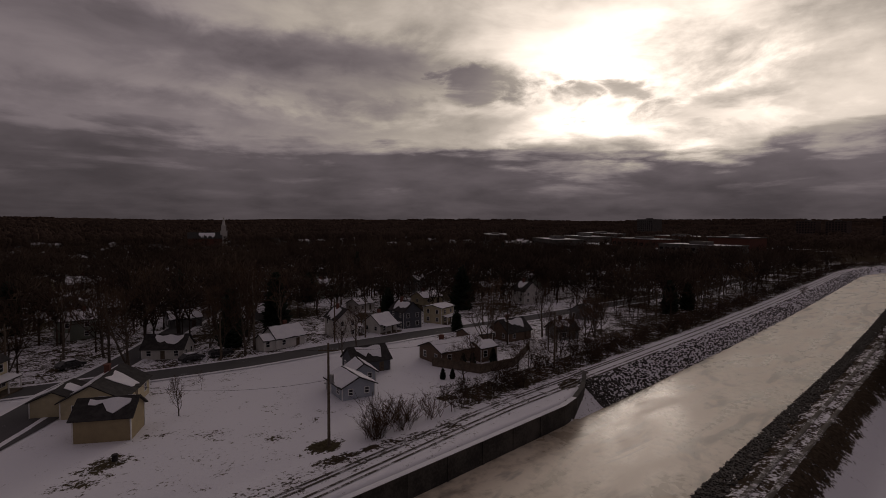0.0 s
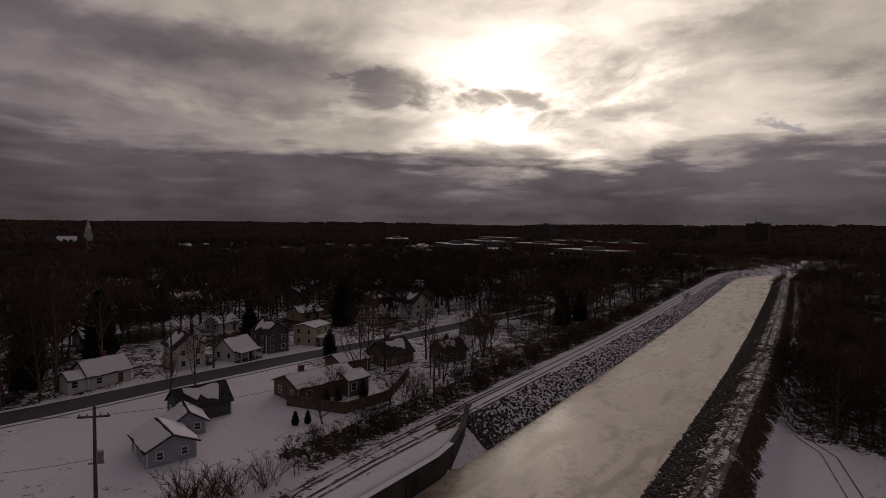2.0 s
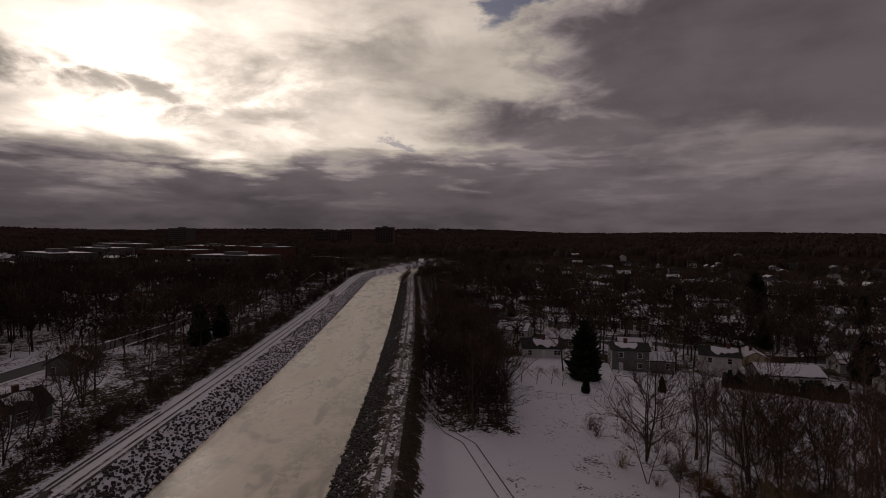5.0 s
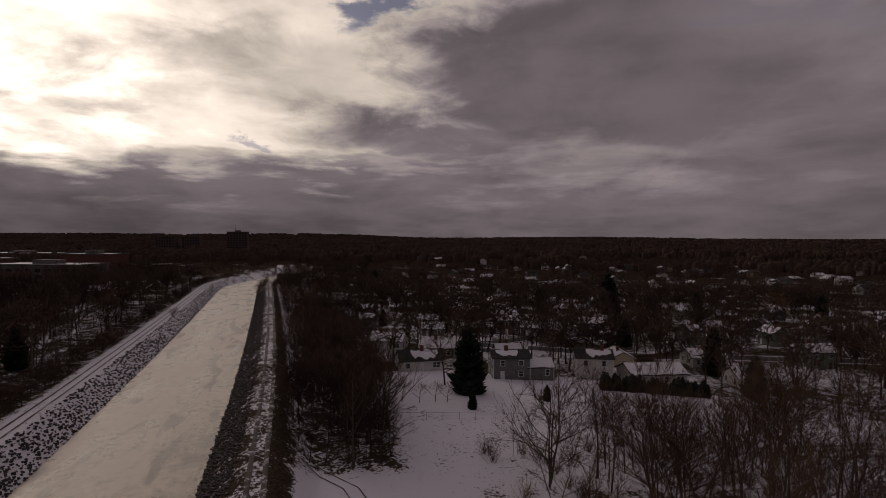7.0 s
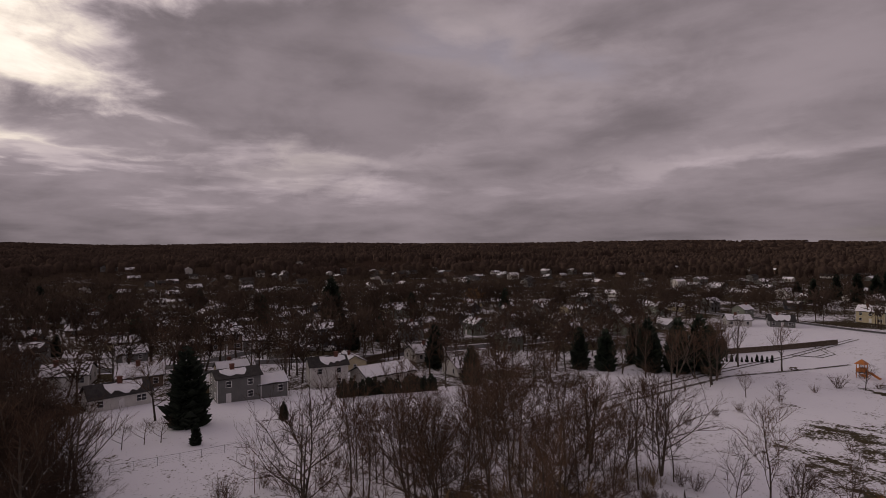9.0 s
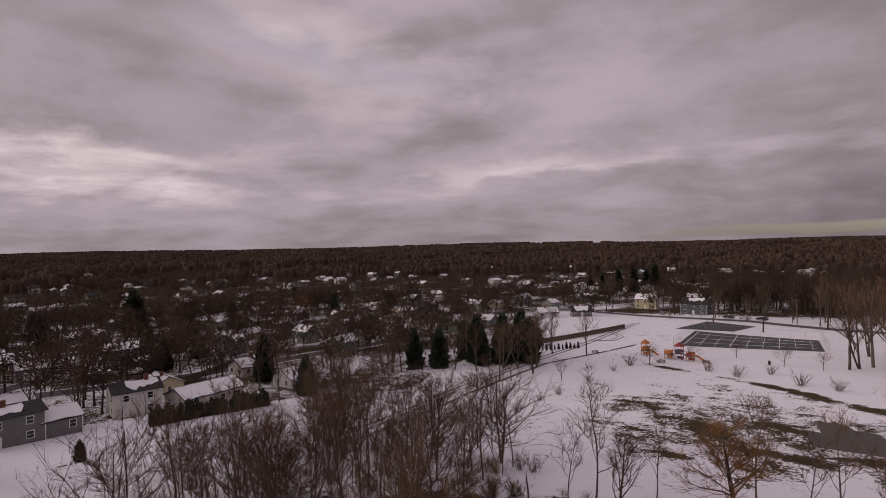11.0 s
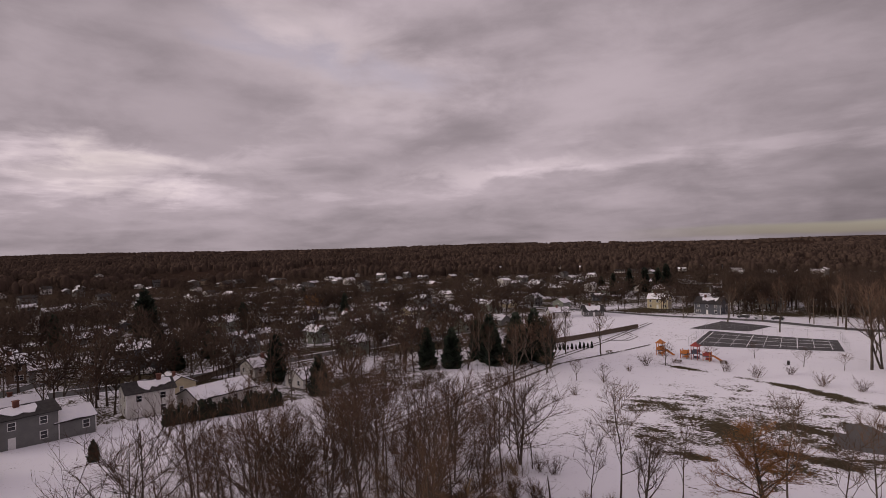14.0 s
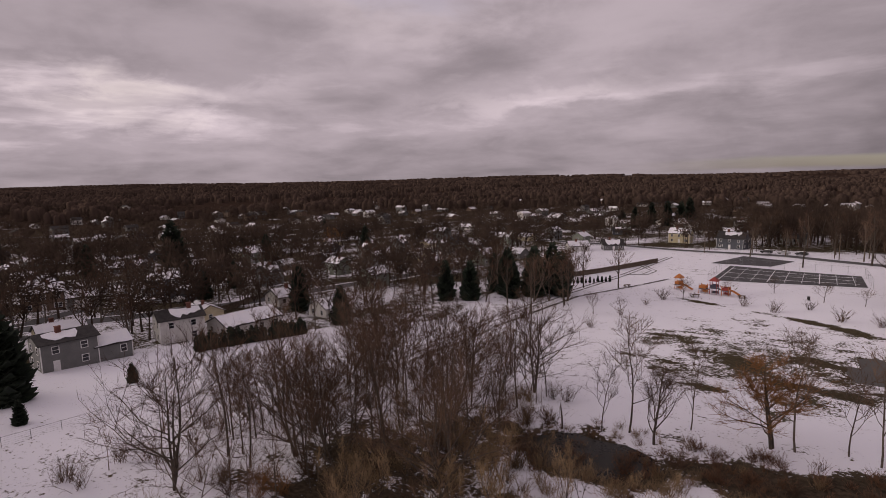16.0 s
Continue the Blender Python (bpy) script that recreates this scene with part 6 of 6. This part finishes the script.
def chute(ob, u, v, du, dv, z, length):
    """A slide with raised sides running away from the deck edge."""
    a, d = Vector((u, v, 0)), Vector((du, dv, 0))
    side = Vector((-dv, du, 0)) * 0.38
    g = Geo()
    steps = [(0.0, z), (0.25, z - 0.02), (0.85, z * 0.28), (1.0, z * 0.2)]
    for (s0, z0), (s1, z1) in zip(steps, steps[1:]):
        p, q = a + d * length * s0, a + d * length * s1
        lift0, lift1 = Vector((0, 0, z0)), Vector((0, 0, z1))
        g.slab(p - side + lift0, q - side + lift1, q + side + lift1, p + side + lift0, 0.07)
        for k in (-1, 1):
            c = side * k
            rim = side.normalized() * 0.05
            g.slab(p + c - rim + lift0, q + c - rim + lift1, q + c + rim + lift1, p + c + rim + lift0, 0.28)
    part("slide", g, M_ORANGE, ob, "orange plastic slide")


def playset(x, y, yaw, towers, label):
    """Play towers: (offset along, deck height, roof material or None, panel material)."""
    ob = thing("climbing_frame", on_ground(x, y, yaw), label, "playground")
    for i, (u, deck, roof, panel) in enumerate(towers):
        high = deck + (2.0 if roof else 1.3)
        for sx in (-0.85, 0.85):
            for sy in (-0.85, 0.85):
                part("post", Geo().tube([(u + sx, sy, -0.2), (u + sx, sy, high)], [0.1, 0.1], 6), M_ORANGE if roof is not M_RED else M_RED, ob, "plastic-coated post")
        part("platform", Geo().box(u - 0.95, u + 0.95, -0.95, 0.95, deck - 0.15, deck), M_PANEL, ob)
        part("side_panel", Geo().box(u - 0.8, u + 0.8, 0.80, 0.88, deck + 0.1, deck + 0.95), panel, ob)
        part("side_panel", Geo().box(u - 0.8, u + 0.8, -0.88, -0.80, deck + 0.1, deck + 0.95), panel, ob)
        part("side_panel", Geo().box(u - 0.7, u + 0.7, 0.80, 0.88, 0.1, 0.8), panel, ob)
        if roof:
            top = [(u - 1.25, -1.25, high), (u + 1.25, -1.25, high), (u + 1.25, 1.25, high), (u - 1.25, 1.25, high), (u, 0, high + 1.2)]
            part("canopy", Geo().add(top, [(0, 1, 4), (1, 2, 4), (2, 3, 4), (3, 0, 4), (3, 2, 1, 0)]), roof, ob, "peaked plastic canopy")
        if i + 1 < len(towers):
            nxt = towers[i + 1]
            part("bridge", Geo().slab((u + 0.95, -0.5, deck - 0.1), (nxt[0] - 0.95, -0.5, nxt[1] - 0.1), (nxt[0] - 0.95, 0.5, nxt[1] - 0.1), (u + 0.95, 0.5, deck - 0.1), 0.1), M_PANEL, ob)
            for v in (-0.5, 0.5):
                part("handrail", Geo().tube([(u + 0.95, v, deck + 0.9), (nxt[0] - 0.95, v, nxt[1] + 0.9)], [0.05, 0.05], 6), M_RED, ob)
    u, deck = towers[-1][0], towers[-1][1]
    chute(ob, u + 0.95, 0, 1, 0, deck, 2.9)
    chute(ob, towers[0][0], 0.95, 0, 1, towers[0][1], 2.4)
    for k in range(6):
        part("ladder_rung", Geo().tube([(towers[0][0] - 0.4, -0.98 - 0.12 * (5 - k), 0.2 + 0.2 * k), (towers[0][0] + 0.4, -0.98 - 0.12 * (5 - k), 0.2 + 0.2 * k)], [0.03, 0.03], 5), M_METAL, ob)


playset(64.0, -157, 166, [(0, 1.5, M_ORANGE, M_ORANGE)], "orange plastic climbing tower with a slide on snow")
playset(57.5, -154.5, 162, [(0, 1.3, None, M_ORANGE), (2.9, 1.8, M_RED, M_PANEL), (6.0, 1.4, None, M_RED)], "orange and red climbing frame with peaked roof")


def bench(x, y, yaw):
    ob = thing("picnic_table", on_ground(x, y, yaw), "small picnic table in the park snow", "table")
    part("tabletop", Geo().box(-0.9, 0.9, -0.38, 0.38, 0.7, 0.76), M_WOOD, ob)
    for s in (-1, 1):
        part("seat", Geo().box(-0.9, 0.9, s * 0.7 - 0.13, s * 0.7 + 0.13, 0.42, 0.47), M_WOOD, ob)
        part("leg", Geo().box(s * 0.65 - 0.05, s * 0.65 + 0.05, -0.7, 0.7, 0.3, 0.4).box(s * 0.65 - 0.05, s * 0.65 + 0.05, -0.3, -0.2, 0, 0.7).box(s * 0.65 - 0.05, s * 0.65 + 0.05, 0.2, 0.3, 0, 0.7), M_WOOD, ob)


bench(59, -148, 5)
bench(48, -150, 12)
bench(78, -154, 40)


def timber_frame(x, y, yaw, label):
    ob = thing("timber_frame", on_ground(x, y, yaw), label, "frame")
    for u in (-2.2, 0, 2.2):
        part("post", Geo().box(u - 0.08, u + 0.08, -0.08, 0.08, -0.3, 2.5), M_WOOD, ob)
    part("beam", Geo().box(-2.4, 2.4, -0.09, 0.09, 2.5, 2.68), M_WOOD, ob)


timber_frame(87.5, -86, -35, "dark timber post-and-beam frame in the park")
timber_frame(97, -104, -60, "dark timber post-and-beam frame in the park")
stump = thing("dead_trunk", on_ground(69.5, -51), "thin broken dead trunk standing in snow", "tree")
part("trunk", Geo().tube([(0, 0, -0.3), (0.08, 0, 1.4), (0.22, 0.1, 2.9), (0.2, 0.12, 3.4)], [0.13, 0.11, 0.08, 0.02], 6), M_BARK, stump)
tank = thing("well_cap", on_ground(14.5, 66.3), "dark stubby well cap on bare earth", "well cap")
part("casing", Geo().tube([(0, 0, -0.2), (0, 0, 0.6)], [0.32, 0.32], 10), M_SHINGLE, tank)
part("lid", Geo().tube([(0, 0, 0.6), (0, 0, 0.72)], [0.36, 0.33], 10), M_SHINGLE, tank)
bin_ = thing("waste_bin", on_ground(33, -152), "dark waste bin in the park", "bin")
part("barrel", Geo().tube([(0, 0, 0), (0, 0, 0.5), (0, 0, 1.0)], [0.28, 0.32, 0.32], 10), M_SHINGLE, bin_)
part("rim", Geo().tube([(0, 0, 1.0), (0, 0, 1.06)], [0.35, 0.35], 10), M_METAL, bin_)
